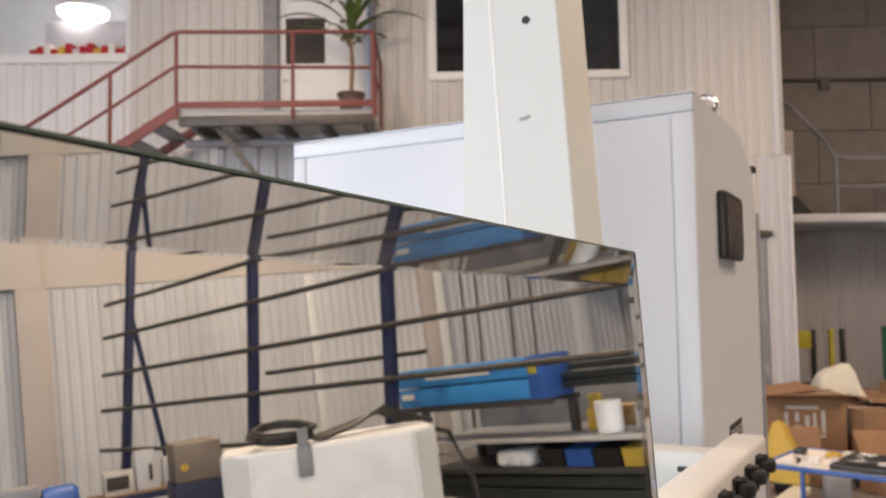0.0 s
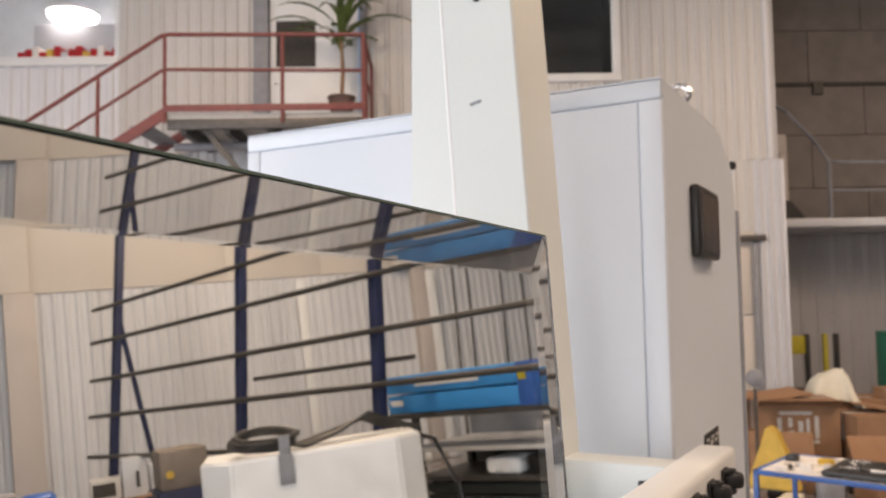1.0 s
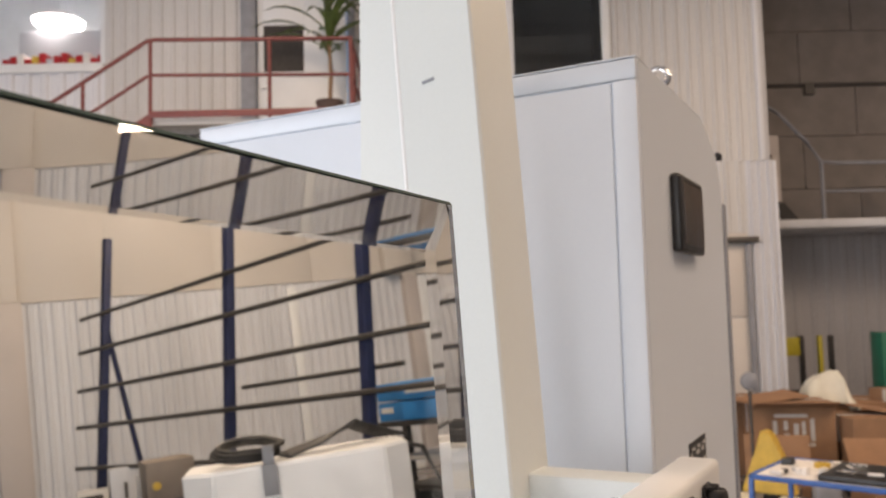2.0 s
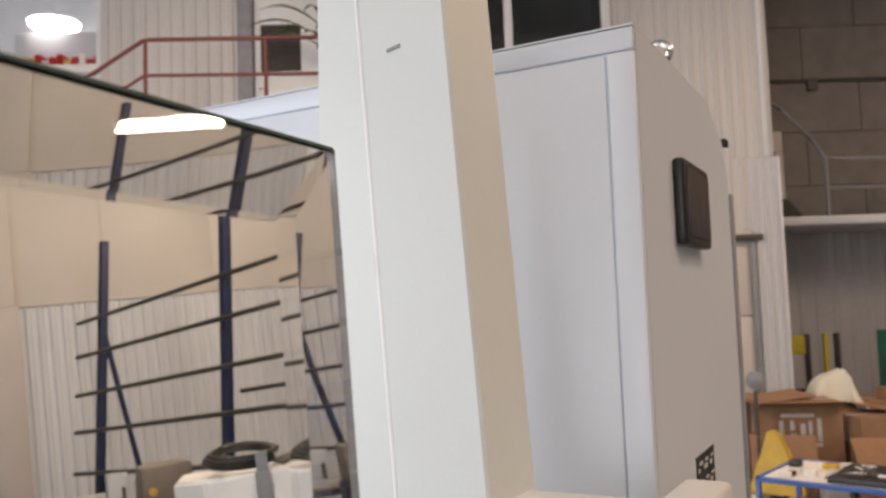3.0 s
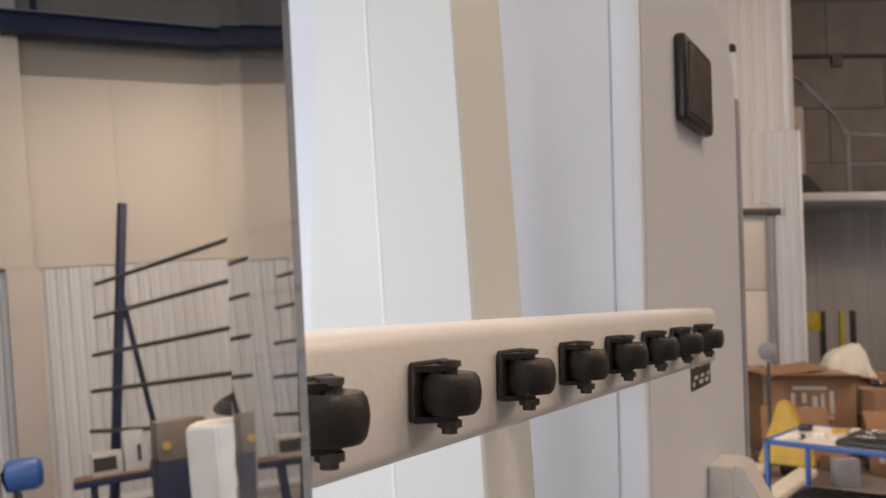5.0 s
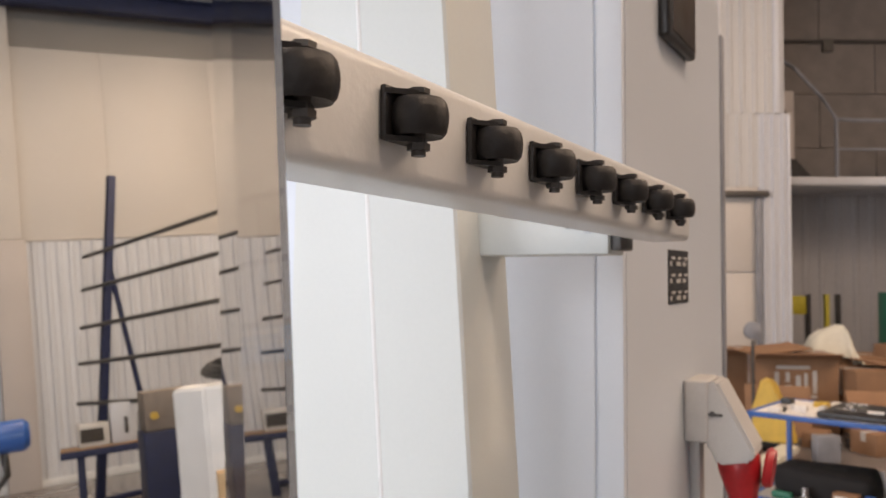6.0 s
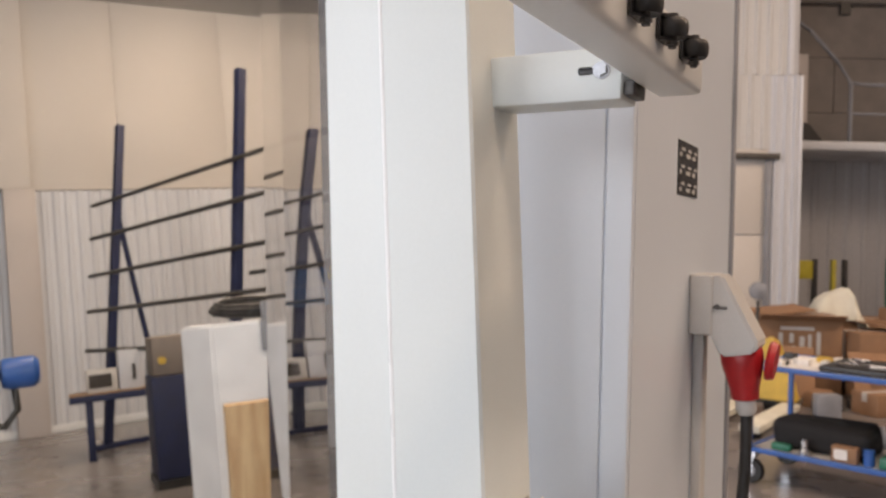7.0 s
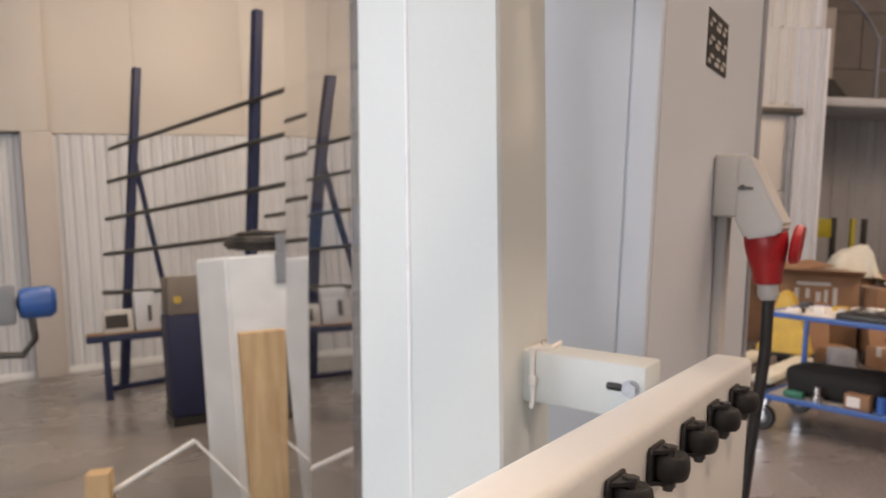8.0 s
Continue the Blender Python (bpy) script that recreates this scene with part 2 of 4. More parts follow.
FW = 10.8
WINX0, WINX1, WINZ0, WINZ1 = 0.02, 2.66, 4.72, 6.6
g = Geo()
for x0, x1, z0, z1 in ((-0.68, WINX0, 4.0, CEIL), (WINX0, WINX1, 0, WINZ0), (WINX0, WINX1, WINZ1, CEIL),
                       (WINX1, 4.56, 3.66, CEIL), (WINX1, 4.36, 2.72, 3.66), (WINX1, 3.86, 0, 2.72),
                       (-3.94, -2.17, 4.05, CEIL), (-0.68, WINX0, 0, 4.0), (-2.17, -0.68, 6.3, CEIL)):
    ribs(g, x0, x1, z0, z1, FW, 0.155, 0.035, 0.075, 0.022)
solo("wall_front", g, CLAD, HALL, "beige-white ribbed metal wall cladding", "wall", "structure", smooth=False)
solo("trim", Geo().box((4.56, FW - 0.035, 3.66), (4.63, FW + 0.12, CEIL), 0.01).box((4.73, FW - 0.03, 0), (4.76, FW + 0.12, 3.655), 0.006),
     CLADWHITE, HALL, "pale folded corner trim of the cladding", "trim", "structure")
g = Geo()
ribs(g, -9.9, -2.17, 0, 4.05, FW + 0.002, 0.22, 0.06, 0.12, 0.035)
ribs(g, -9.9, -3.94, 4.05, 5.02, FW + 0.004, 0.22, 0.06, 0.12, 0.035)
ribs(g, -2.17, -0.68, 0, 4.0, FW + 0.002, 0.22, 0.06, 0.12, 0.035)
solo("wall_front_left", g, CLADWHITE, HALL, "bluish white ribbed cladding below the office", "wall", "structure", smooth=False)
g = Geo()
ribs(g, 4.36, 4.73, 0, 3.655, FW - 0.012, 0.093, 0.03, 0.062, 0.028)
solo("wall_front_corner", g, CLADGREY, HALL, "grey deep-ribbed cladding strip at the wall's corner", "wall", "structure", smooth=False)
solo("wall_recess_side", Geo().box((4.62, FW + 0.12, 0), (4.75, 15.0, CEIL)), CLADGREY, HALL,
     "plain grey side wall of the recess", "wall", "structure")
solo("wall_left", Geo().box((-10.1, -9.5, 0), (-9.9, -3.5, CEIL)).box((-10.1, 2.3, 0), (-9.9, 17.5, CEIL)).box((-10.1, -3.5, 4.9), (-9.9, 2.3, CEIL)), CLADGREY, HALL, "plain grey hall wall with an open gate", "wall", "structure")
solo("wall_back", Geo().box((-10, -9.6, 0), (-9.1, -9.4, CEIL)).box((-3.3, -9.6, 0), (13.6, -9.4, CEIL)).box((-9.1, -9.6, 5.2), (-3.3, -9.4, CEIL)),
     CLADGREY, HALL, "plain grey hall wall with an open gate", "wall", "structure")
solo("ground", Geo().box((-400, -400, -0.5), (400, 400, -0.305)), CONCRETE, HALL, "grey yard outside the gate", "ground", "structure")

# far block wall of the recess, with its courses
RY = 13.4
solo("wall_recess", Geo().box((4.6, RY + 0.03, 0), (13.6, RY + 0.25, CEIL)), JOINT, HALL, "dark joint bed of the precast panel wall", "wall", "structure")
wall_recess = bpy.data.objects["wall_recess"]
g = Geo()
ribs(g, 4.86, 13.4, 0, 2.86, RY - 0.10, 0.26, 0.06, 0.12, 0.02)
solo("wall_recess_lower", g, SHADEDCLAD, HALL, "grey-white ribbed dado, darkened in colour for the recess's shade", "wall", "structure", smooth=False)

# right-hand wall, seen in the mirror: ribbed below, cream panels above
RWALL = HALL @ pose(13.4, 0, 0, 0, 0, -90)     # local x runs back along -y of the hall, facing -y
g = Geo()
ribs(g, -15, 9, 0, 3.55, 0, 0.165, 0.05, 0.10, 0.032)
solo("wall_right", g, CLADGREY, RWALL, "grey-white ribbed cladding of the lower wall", "wall", "structure", smooth=False)
g = Geo()
for k in range(14):
    x0 = -15 + k * 1.72
    g.box((x0, 0.02, 3.57), (x0 + 1.716, 0.14, 6.55), 0.002)
solo("wall_right_upper", g, CREAM, RWALL, "cream wall panels with upright joints", "wall", "structure")
# Darker band: shade below the roof, put into the panel colour.
solo("wall_right_top", Geo().box((-15, 0.03, 6.555), (9, 0.15, CEIL)), SHADEDCREAM, RWALL, "top band of the cream wall, roof shade put into its colour", "wall", "structure")
solo("baseboard", Geo().box((-15, -0.06, 0), (9, -0.035, 0.11), 0.004), FRAMEWHITE, RWALL, "pale skirting rail at the wall's foot", "baseboard", "structure")
for cx, w in ((-1.51, 0.42), (-8.28, 0.27), (-12.0, 0.36)):
    white = cx < -10
    solo("column", Geo().box((cx - w / 2, -0.22, 0), (cx + w / 2, 0.0, 3.56), 0.01), FRAMEWHITE if white else COLUMN, RWALL,
         "white painted steel column standing before the wall" if white else "tan painted steel column standing before the wall", "column", "structure")
    if -10 < cx < -5:
        solo("column_trim", Geo().box((cx - w / 2 - 0.19, -0.235, 0), (cx - w / 2 - 0.005, -0.035, 3.5), 0.006), FRAMEWHITE, RWALL,
             "white upright strip beside the column", "trim", "structure")
    solo("column_upper", Geo().box((cx - w / 2 + .05, -0.20, 3.565), (cx + w / 2 + 0.35, 0.015, 8.3), 0.01), CREAM, RWALL,
         "cream upper column", "column", "structure")
solo("wall_strip", Geo().box((-6.02, -0.07, 0), (-5.86, -0.034, 3.5), 0.006), FRAMEWHITE, RWALL, "pale upright cover strip on the ribbed wall", "trim", "structure")
beam = thing("crane_beam", RWALL, "navy blue crane runway beam along the wall", "beam")
part("web", Geo().box((-15, -0.42, 7.08), (9, -0.38, 7.34)), NAVY, beam)
part("flange", Geo().box((-15, -0.50, 7.34), (9, -0.29, 7.37)), NAVY, beam)
part("flange", Geo().box((-15, -0.50, 7.05), (9, -0.29, 7.08)), NAVY, beam)
part("rail", Geo().box((-15, -0.42, 7.37), (9, -0.37, 7.42)), SOCKGREY, beam, "pale worn crane rail")
g = Geo()
for k in range(5):
    x = -15.7 + k * 4.6
    g.box((x - 0.05, -0.40, 7.42), (x + 0.05, -0.32, CEIL))
part("hanger", g, NAVY, beam)

for lx, ly in LAMPS:
    lamp = thing("high_bay_lamp", HALL @ moved(lx, ly, 0, 97), "white ceiling tube lamp hung from the roof", "ceiling lamp", "hall lamps")
    part("housing", Geo().prism([(-0.20, 7.42), (-0.10, 7.52), (0.10, 7.52), (0.20, 7.42), (0.18, 7.41), (-0.18, 7.41)], 'x', -0.8, 0.8), FRAMEWHITE, lamp)
    part("tube", Geo().rod((-0.76, -0.08, 7.40), (0.76, -0.08, 7.40), 0.016), TUBE, lamp, "glowing tube")
    part("tube", Geo().rod((-0.76, 0.08, 7.40), (0.76, 0.08, 7.40), 0.016), TUBE, lamp, "glowing tube")
    for sx in (-0.6, 0.6):
        part("chain", Geo().rod((sx, 0, 7.5), (sx, 0, CEIL), 0.008, segs=6), DARKSTEEL, lamp)

# window of the front wall
window_1 = thing("window_1", HALL, "cream-framed window with a dark room behind", "window")
window_1["kind"] = "structure"
fr = Geo()
fr.box((WINX0, FW - 0.05, WINZ0), (WINX1, FW + 0.06, WINZ0 + 0.11), 0.008).box((WINX0, FW - 0.05, WINZ1 - 0.1), (WINX1, FW + 0.06, WINZ1), 0.008)
fr.box((WINX0, FW - 0.048, WINZ0 + 0.11), (WINX0 + 0.1, FW + 0.06, WINZ1 - 0.1), 0.008)
fr.box((WINX1 - 0.1, FW - 0.048, WINZ0 + 0.11), (WINX1, FW + 0.06, WINZ1 - 0.1), 0.008)
fr.box((1.29, FW - 0.048, WINZ0 + 0.11), (1.39, FW + 0.06, WINZ1 - 0.1), 0.008)
part("window_frame", fr, FRAMEWHITE, window_1)
for x0, x1 in ((WINX0 + 0.09, 1.30), (1.38, WINX1 - 0.09)):
    part("pane", Geo().box((x0, FW, WINZ0 + 0.10), (x1, FW + 0.006, WINZ1 - 0.09)), PANE, window_1).visible_shadow = False
# Near-black walls put the unlit room's darkness into their colour.
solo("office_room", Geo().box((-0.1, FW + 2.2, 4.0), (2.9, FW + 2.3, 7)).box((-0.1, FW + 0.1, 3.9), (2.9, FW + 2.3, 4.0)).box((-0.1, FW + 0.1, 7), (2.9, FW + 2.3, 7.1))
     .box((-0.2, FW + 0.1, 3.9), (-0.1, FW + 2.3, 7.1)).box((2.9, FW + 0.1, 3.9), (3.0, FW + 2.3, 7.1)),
     DARKROOM, HALL, "office room behind the window, its darkness painted near-black", "room", "structure")
solo("desk", Geo().box((0.2, FW + 0.4, 4.72), (2.5, FW + 1.1, 4.77), 0.01).box((0.3, FW + 0.5, 4.0), (0.36, FW + 1.0, 4.72)).box((2.3, FW + 0.5, 4.0), (2.36, FW + 1.0, 4.72)),
     GREYSTEEL, HALL, "grey desk in the dark office", "desk")
solo("paper_stack", Geo().box((0.25, FW + 0.45, 4.77), (0.62, FW + 0.7, 4.93), 0.01), PAPER, HALL, "pale stack of papers on the desk", "papers")

# the office on the left above the stairs: lit band of windows
g = Geo()
g.box((-9.9, FW - 0.06, 5.02), (-3.94, FW + 0.10, 5.14), 0.01)
solo("window_sill", g, FRAMEWHITE, HALL, "white sill below the lit office window", "window sill", "structure")
solo("office_lit", Geo().box((-9.9, FW + 2.2, 5.0), (-3.94, FW + 2.3, CEIL)).box((-9.9, FW + 0.1, 4.9), (-3.94, FW + 2.3, 5.0)).box((-4.04, FW + 0.1, 5.0), (-3.94, FW + 2.2, CEIL)),
     FRAMEWHITE, HALL, "bright office behind the long window", "room", "structure")
solo("office_cabinet", Geo().box((-5.5, FW + 0.9, 5.0), (-4.06, FW + 1.3, 5.9), 0.01), CLADGREY, HALL, "grey low cupboard in the lit office", "cupboard")
binder_cols = [RED, RED, PAPER, RED, YELLOW, RED, CLADGREY, RED, RED, YELLOW, RED, PAPER, RED, RED]
for k, mt in enumerate(binder_cols):
    solo("binder", Geo().box((-5.45 + k * 0.098, FW + 0.35, 5.15), (-5.365 + k * 0.098, FW + 0.6, 5.33 + 0.04 * ((k * 7) % 3)), 0.006), mt, HALL,
         "red binder on the office window ledge" if mt is RED else "small pale or yellow binder on the window ledge", "binder", group="binders on the ledge")
solo("office_ledge", Geo().box((-9.8, FW + 0.12, 5.00), (-4.06, FW + 0.7, 5.148), 0.006), FRAMEWHITE, HALL, "white ledge inside the office window", "ledge", "structure")
area("office_lamp_light", HALL, (-5.06, FW + 1.15, 6.00), (-5.06, FW + 1.15, 4), 0.55, 0.55, 52, (1.0, 0.95, 0.90))
lamp = thing("round_lamp", HALL, "round white glowing office ceiling lamp", "ceiling lamp")
part("diffuser", Geo().lathe((-5.06, FW + 1.15, 6.06), [(0.30, 0.0), (0.34, 0.03), (0.34, 0.07)], 'z', 32), DISC, lamp, "glowing disc")
part("rim", Geo().lathe((-5.06, FW + 1.15, 6.06), [(0.36, 0.07), (0.36, 0.12), (0.10, 0.16)], 'z', 32), FRAMEWHITE, lamp)
part("rod", Geo().rod((-5.06, FW + 1.15, 6.2), (-5.06, FW + 1.15, CEIL), 0.012), FRAMEWHITE, lamp)

# doorway of the landing
g = Geo().box((-2.17, FW - 0.06, 4.05), (-1.97, FW + 0.12, 6.3), 0.01).box((-0.78, FW - 0.06, 4.05), (-0.68, FW + 0.12, 6.3), 0.01).box((-1.97, FW - 0.06, 6.2), (-0.78, FW + 0.12, 6.3), 0.01)
solo("door_frame", g, GREYSTEEL, HALL, "dark grey steel door frame on the landing", "door frame", "structure")
door_1 = thing("door_1", HALL, "closed cream door with a dark window", "door")
door_1["kind"] = "structure"
part("leaf", Geo().box((-1.96, FW + 0.01, 4.1), (-0.80, FW + 0.05, 4.98), 0.006).box((-1.96, FW + 0.01, 4.98), (-1.88, FW + 0.05, 6.19), 0.006)
     .box((-1.36, FW + 0.01, 4.98), (-0.80, FW + 0.05, 6.19), 0.006).box((-1.88, FW + 0.01, 5.6), (-1.36, FW + 0.05, 6.19), 0.006), FRAMEWHITE, door_1)
part("pane", Geo().box((-1.89, FW + 0.02, 4.97), (-1.35, FW + 0.03, 5.61)), DARKROOM, door_1, "opaque near-black pane")
part("handle", Geo().rod((-1.9, FW - 0.03, 4.75), (-1.78, FW - 0.03, 4.75), 0.012).rod((-1.9, FW - 0.03, 4.75), (-1.9, FW + 0.02, 4.75), 0.012), STEEL, door_1)

# landing with red rails, and its stair
DY = 9.5
land = thing("landing", HALL, "steel landing with grey deck and dark beams", "landing")
land["kind"] = "structure"
part("deck", Geo().box((-2.88, DY, 4.00), (-0.62, FW - 0.03, 4.06), 0.004), SOCKGREY, land, "pale deck sheet")
part("edge_beam", Geo().box((-2.88, DY - 0.02, 3.88), (-0.62, DY + 0.06, 3.998), 0.006), DARKSTEEL, land, "dark edge beam")
for k in range(5):
    x = -2.75 + k * 0.5
    part("joist", Geo().box((x, DY + 0.07, 3.84), (x + 0.07, FW - 0.04, 3.99)), DARKSTEEL, land)
part("underside_pipe", Geo().rod((-2.9, DY + 0.35, 3.74), (-0.5, DY + 0.35, 3.74), 0.05), GREYSTEEL, land)
part("brace", Geo().box((-2.0, DY + 0.1, 2.4), (-1.93, DY + 0.17, 4.1), turn=Matrix.Rotation(radians(-38), 4, 'Y')), DARKSTEEL, land)
rail = thing("guard_rail", HALL, "oxide-red painted tube guard rail of the landing", "railing")
for x in (-2.90, -1.55, -0.62):
    part("post", Geo().rod((x, DY - 0.04, 3.95), (x, DY - 0.04, 4.97), 0.022), REDPAINT, rail)
part("top_rail", Geo().tube([(-0.62, DY - 0.04, 4.95), (-2.85, DY - 0.04, 4.98), (-2.93, DY - 0.04, 4.97), (-5.3, DY - 0.04, 3.45)], 0.024), REDPAINT, rail)
part("mid_rail", Geo().tube([(-0.62, DY - 0.04, 4.53), (-2.85, DY - 0.04, 4.57), (-2.93, DY - 0.04, 4.56), (-5.3, DY - 0.04, 3.04)], 0.020), REDPAINT, rail)
part("kick_board", Geo().box((-2.90, DY - 0.07, 4.07), (-0.60, DY - 0.05, 4.15), 0.004), REDPAINT, rail)
for x in (-3.66, -4.6):
    z = 4.95 + (x + 2.93) * 0.641
    part("post", Geo().rod((x, DY - 0.04, z - 1.0), (x, DY - 0.04, z), 0.022), REDPAINT, rail)
for y in (DY + 0.3, FW - 0.1):
    part("post", Geo().rod((-0.62, y, 4.05), (-0.62, y, 4.95), 0.022), REDPAINT, rail)
part("end_rail", Geo().rod((-0.62, DY - 0.04, 4.94), (-0.62, FW - 0.05, 4.94), 0.022).rod((-0.62, DY - 0.04, 4.52), (-0.62, FW - 0.05, 4.52), 0.018), REDPAINT, rail)
stair = thing("steel_stair", HALL, "steel stair with red stringer going down from the landing", "stair")
run = 6.2
part("stringer", Geo().prism([(-2.88, 4.15), (-2.88, 4.01), (-2.88 - run, 4.01 - run * 0.641), (-2.88 - run, 4.15 - run * 0.641)], 'y', DY - 0.04, DY), REDPAINT, stair, "red stringer")
part("stringer", Geo().prism([(-2.88, 4.15), (-2.88, 4.01), (-2.88 - run, 4.01 - run * 0.641), (-2.88 - run, 4.15 - run * 0.641)], 'y', DY + 0.92, DY + 0.96), REDPAINT, stair, "red stringer")
for k in range(20):
    x = -3.05 - k * 0.29
    z = 4.02 - (k + 0.5) * 0.29 * 0.641
    if z > 0.05:
        part("tread", Geo().box((x - 0.26, DY, z - 0.035), (x, DY + 0.92, z), 0.004), GREYSTEEL, stair)

# potted palm on the landing
palm = thing("potted_palm", HALL @ moved(-0.95, 10.15, 4.06), "tall green palm in a dark pot on the landing", "plant")
part("pot", Geo().lathe((0, 0, 0), [(0.12, 0), (0.16, 0.30), (0.175, 0.31), (0.175, 0.34), (0.14, 0.34)]), TERRA, palm)
part("trunk", Geo().tube([(0, 0, 0.3), (0.02, 0, 0.7), (-0.01, 0.02, 1.15), (0.02, 0.0, 1.6)], 0.028), BROWNWOOD, palm)
rng = random.Random(4)
g = Geo()
for k in range(26):
    az = rng.uniform(0, math.tau)
    lift = rng.uniform(0.55, 1.25)
    ln = rng.uniform(0.6, 1.1)
    base = Vector((0, 0, rng.uniform(0.9, 1.6)))
    spine = []
    for s in range(7):
        f = s / 6
        out = ln * f * math.cos(lift) + 0.25 * ln * f * f
        up = ln * f * math.sin(lift) - 0.45 * ln * f ** 3
        spine.append(base + Vector((out * math.cos(az), out * math.sin(az), up)))
    side = Vector((-math.sin(az), math.cos(az), 0))
    for s in range(6):
        w0, w1 = 0.05 * math.sin(math.pi * (0.15 + 0.85 * s / 6)), 0.05 * math.sin(math.pi * min(1, 0.15 + 0.85 * (s + 1) / 6))
        g.poly([spine[s] - side * w0, spine[s] + side * w0, spine[s + 1] + side * w1, spine[s + 1] - side * w1])
part("crown", g, LEAF, palm, "long narrow green fronds")

# recess on the right: landing, grey hand rail, door
solo("recess_landing", Geo().box((4.86, 11.9, 2.86), (13.4, RY - 0.0, 2.98), 0.01), CLADGREY, HALL, "grey concrete edge of the upper landing", "landing", "structure")
hr = thing("hand_rail", HALL, "grey tube hand rail on the upper landing", "railing")
for x in (6.05, 7.6, 9.2):
    part("post", Geo().rod((x, 12.2, 2.98), (x, 12.2, 3.86), 0.03), GREYSTEEL, hr)
part("top_rail", Geo().tube([(4.9, 12.2, 4.95), (5.45, 12.2, 4.6), (5.85, 12.2, 4.16), (6.05, 12.2, 3.86), (6.3, 12.2, 3.84), (10, 12.2, 3.82)], 0.028), GREYSTEEL, hr)
part("mid_rail", Geo().rod((6.05, 12.2, 3.42), (10, 12.2, 3.40), 0.02), GREYSTEEL, hr)
dp = thing("duct_pipe", HALL, "tan upright pipe with a black foot on the landing", "pipe")
part("pipe", Geo().box((5.38, 12.35, 3.25), (5.50, 12.45, 4.28), 0.01), COLUMN, dp)
part("head", Geo().box((5.16, 12.34, 4.0), (5.5, 12.46, 4.3), 0.02), COLUMN, dp)
part("foot", Geo().prism([(5.36, 2.98), (5.74, 2.98), (5.70, 3.05), (5.50, 3.28), (5.38, 3.30)], 'y', 12.3, 12.5), BLACKPLASTIC, dp, "black wedge foot")
solo("wall_clamp", Geo().box((7.05, 12.1, 3.60), (7.45, 12.3, 3.66), 0.01).rod((7.3, 12.2, 2.98), (7.3, 12.2, 4.1), 0.03), DARKSTEEL, HALL, "dark steel stand with a cross arm", "stand")
g = Geo().rod((4.9, RY - 0.05, 5.33), (13.3, RY - 0.05, 5.30), 0.03)
for x in (5.6, 6.4, 8.2):
    g.box((x, RY - 0.09, 5.16), (x + 0.16, RY - 0.025, 5.36))
solo("conduit", g, DARKSTEEL, HALL, "grey conduit clipped along the panel wall", "conduit")

# cream side door under a dark lintel rail
sd = thing("door_2", HALL, "cream door in two panels below a dark lintel rail", "door")
sd["kind"] = "structure"
part("leaf", Geo().box((3.87, FW + 0.0, 0), (4.35, FW + 0.05, 1.62), 0.006), CREAM, sd)
part("leaf", Geo().box((3.87, FW + 0.0, 1.63), (4.35, FW + 0.05, 2.72), 0.006), CREAM, sd)
part("lintel", Geo().box((3.5, FW - 0.10, 2.58), (4.46, FW - 0.03, 2.66), 0.01), DARKSTEEL, sd, "dark steel rail")
part("side_post", Geo().box((4.30, FW - 0.06, 0), (4.37, FW - 0.03, 2.58), 0.006), GREYSTEEL, sd)

# ---------- the glass machine ----------
# bevelled mirror leaning on the rollers: corner, then axes along the edge, down, and out
MC, MD, ME, MN = Vector((0.2045, 0.5920, 1.8752)), Vector((0.4516, 0.8921, -0.0163)), Vector((-0.0532, 0.0442, 0.9976)), Vector((0.8907, -0.4496, 0.0675))
MD = (MD - MN * MD.dot(MN)).normalized()
ME = MN.cross(MD).normalized()
MIRROR = Matrix.Translation(MC) @ Matrix((-MD, -ME, MN)).transposed().to_4x4()
MW, MH, THICK, BEV, SIDEBEV, ARRIS, ALPHA = 1.30, 1.15, 0.0060, 0.0205, 0.0215, 0.0012, radians(7.0)


def bevelled_mirror():
    drop = BEV * math.tan(ALPHA)
    outer = [(0, 0), (MW, 0), (MW, MH), (0, MH)]
    inner = [(SIDEBEV, BEV), (MW - SIDEBEV, BEV), (MW - SIDEBEV, MH - BEV), (SIDEBEV, MH - BEV)]
    rim_line = [(0, -ARRIS), (MW, -ARRIS), (MW, MH + ARRIS), (0, MH + ARRIS)]
    verts = [(x, y, 0) for x, y in inner] + [(x, y, -drop) for x, y in outer] + [(x, y, -drop - 0.0008) for x, y in rim_line] + [(x, y, -THICK) for x, y in rim_line]
    faces, slot = [(0, 1, 2, 3)], [0]
    for i in range(4):
        j = (i + 1) % 4
        rim = 3 if i in (1, 3) else 1
        faces += [(i, j, 4 + j, 4 + i), (4 + i, 4 + j, 8 + j, 8 + i), (8 + i, 8 + j, 12 + j, 12 + i)]
        slot += [4, rim, rim]
    faces.append((12, 13, 14, 15))
    slot.append(2)
    me = bpy.data.meshes.new("mirror")
    me.from_pydata(verts, [], faces)
    bm = bmesh.new()
    bm.from_mesh(me)
    bmesh.ops.recalc_face_normals(bm, faces=bm.faces)
    bm.to_mesh(me)
    bm.free()
    for m in (GLASS, EDGE, SILVER, POLISHEDEDGE, BEVELGLASS):
        me.materials.append(m)
    for p, s in zip(me.polygons, slot):
        p.material_index = s
    ob = new("mirror", me)
    ob.matrix_world = MIRROR
    return tagged(ob, "large clear mirror glass with wide slanted edges resting against black rollers", "mirror")


bevelled_mirror()


# folded steel post that leans back with the machine
def post_x(x, z):
    return x - 0.062 * (z - 1.6)


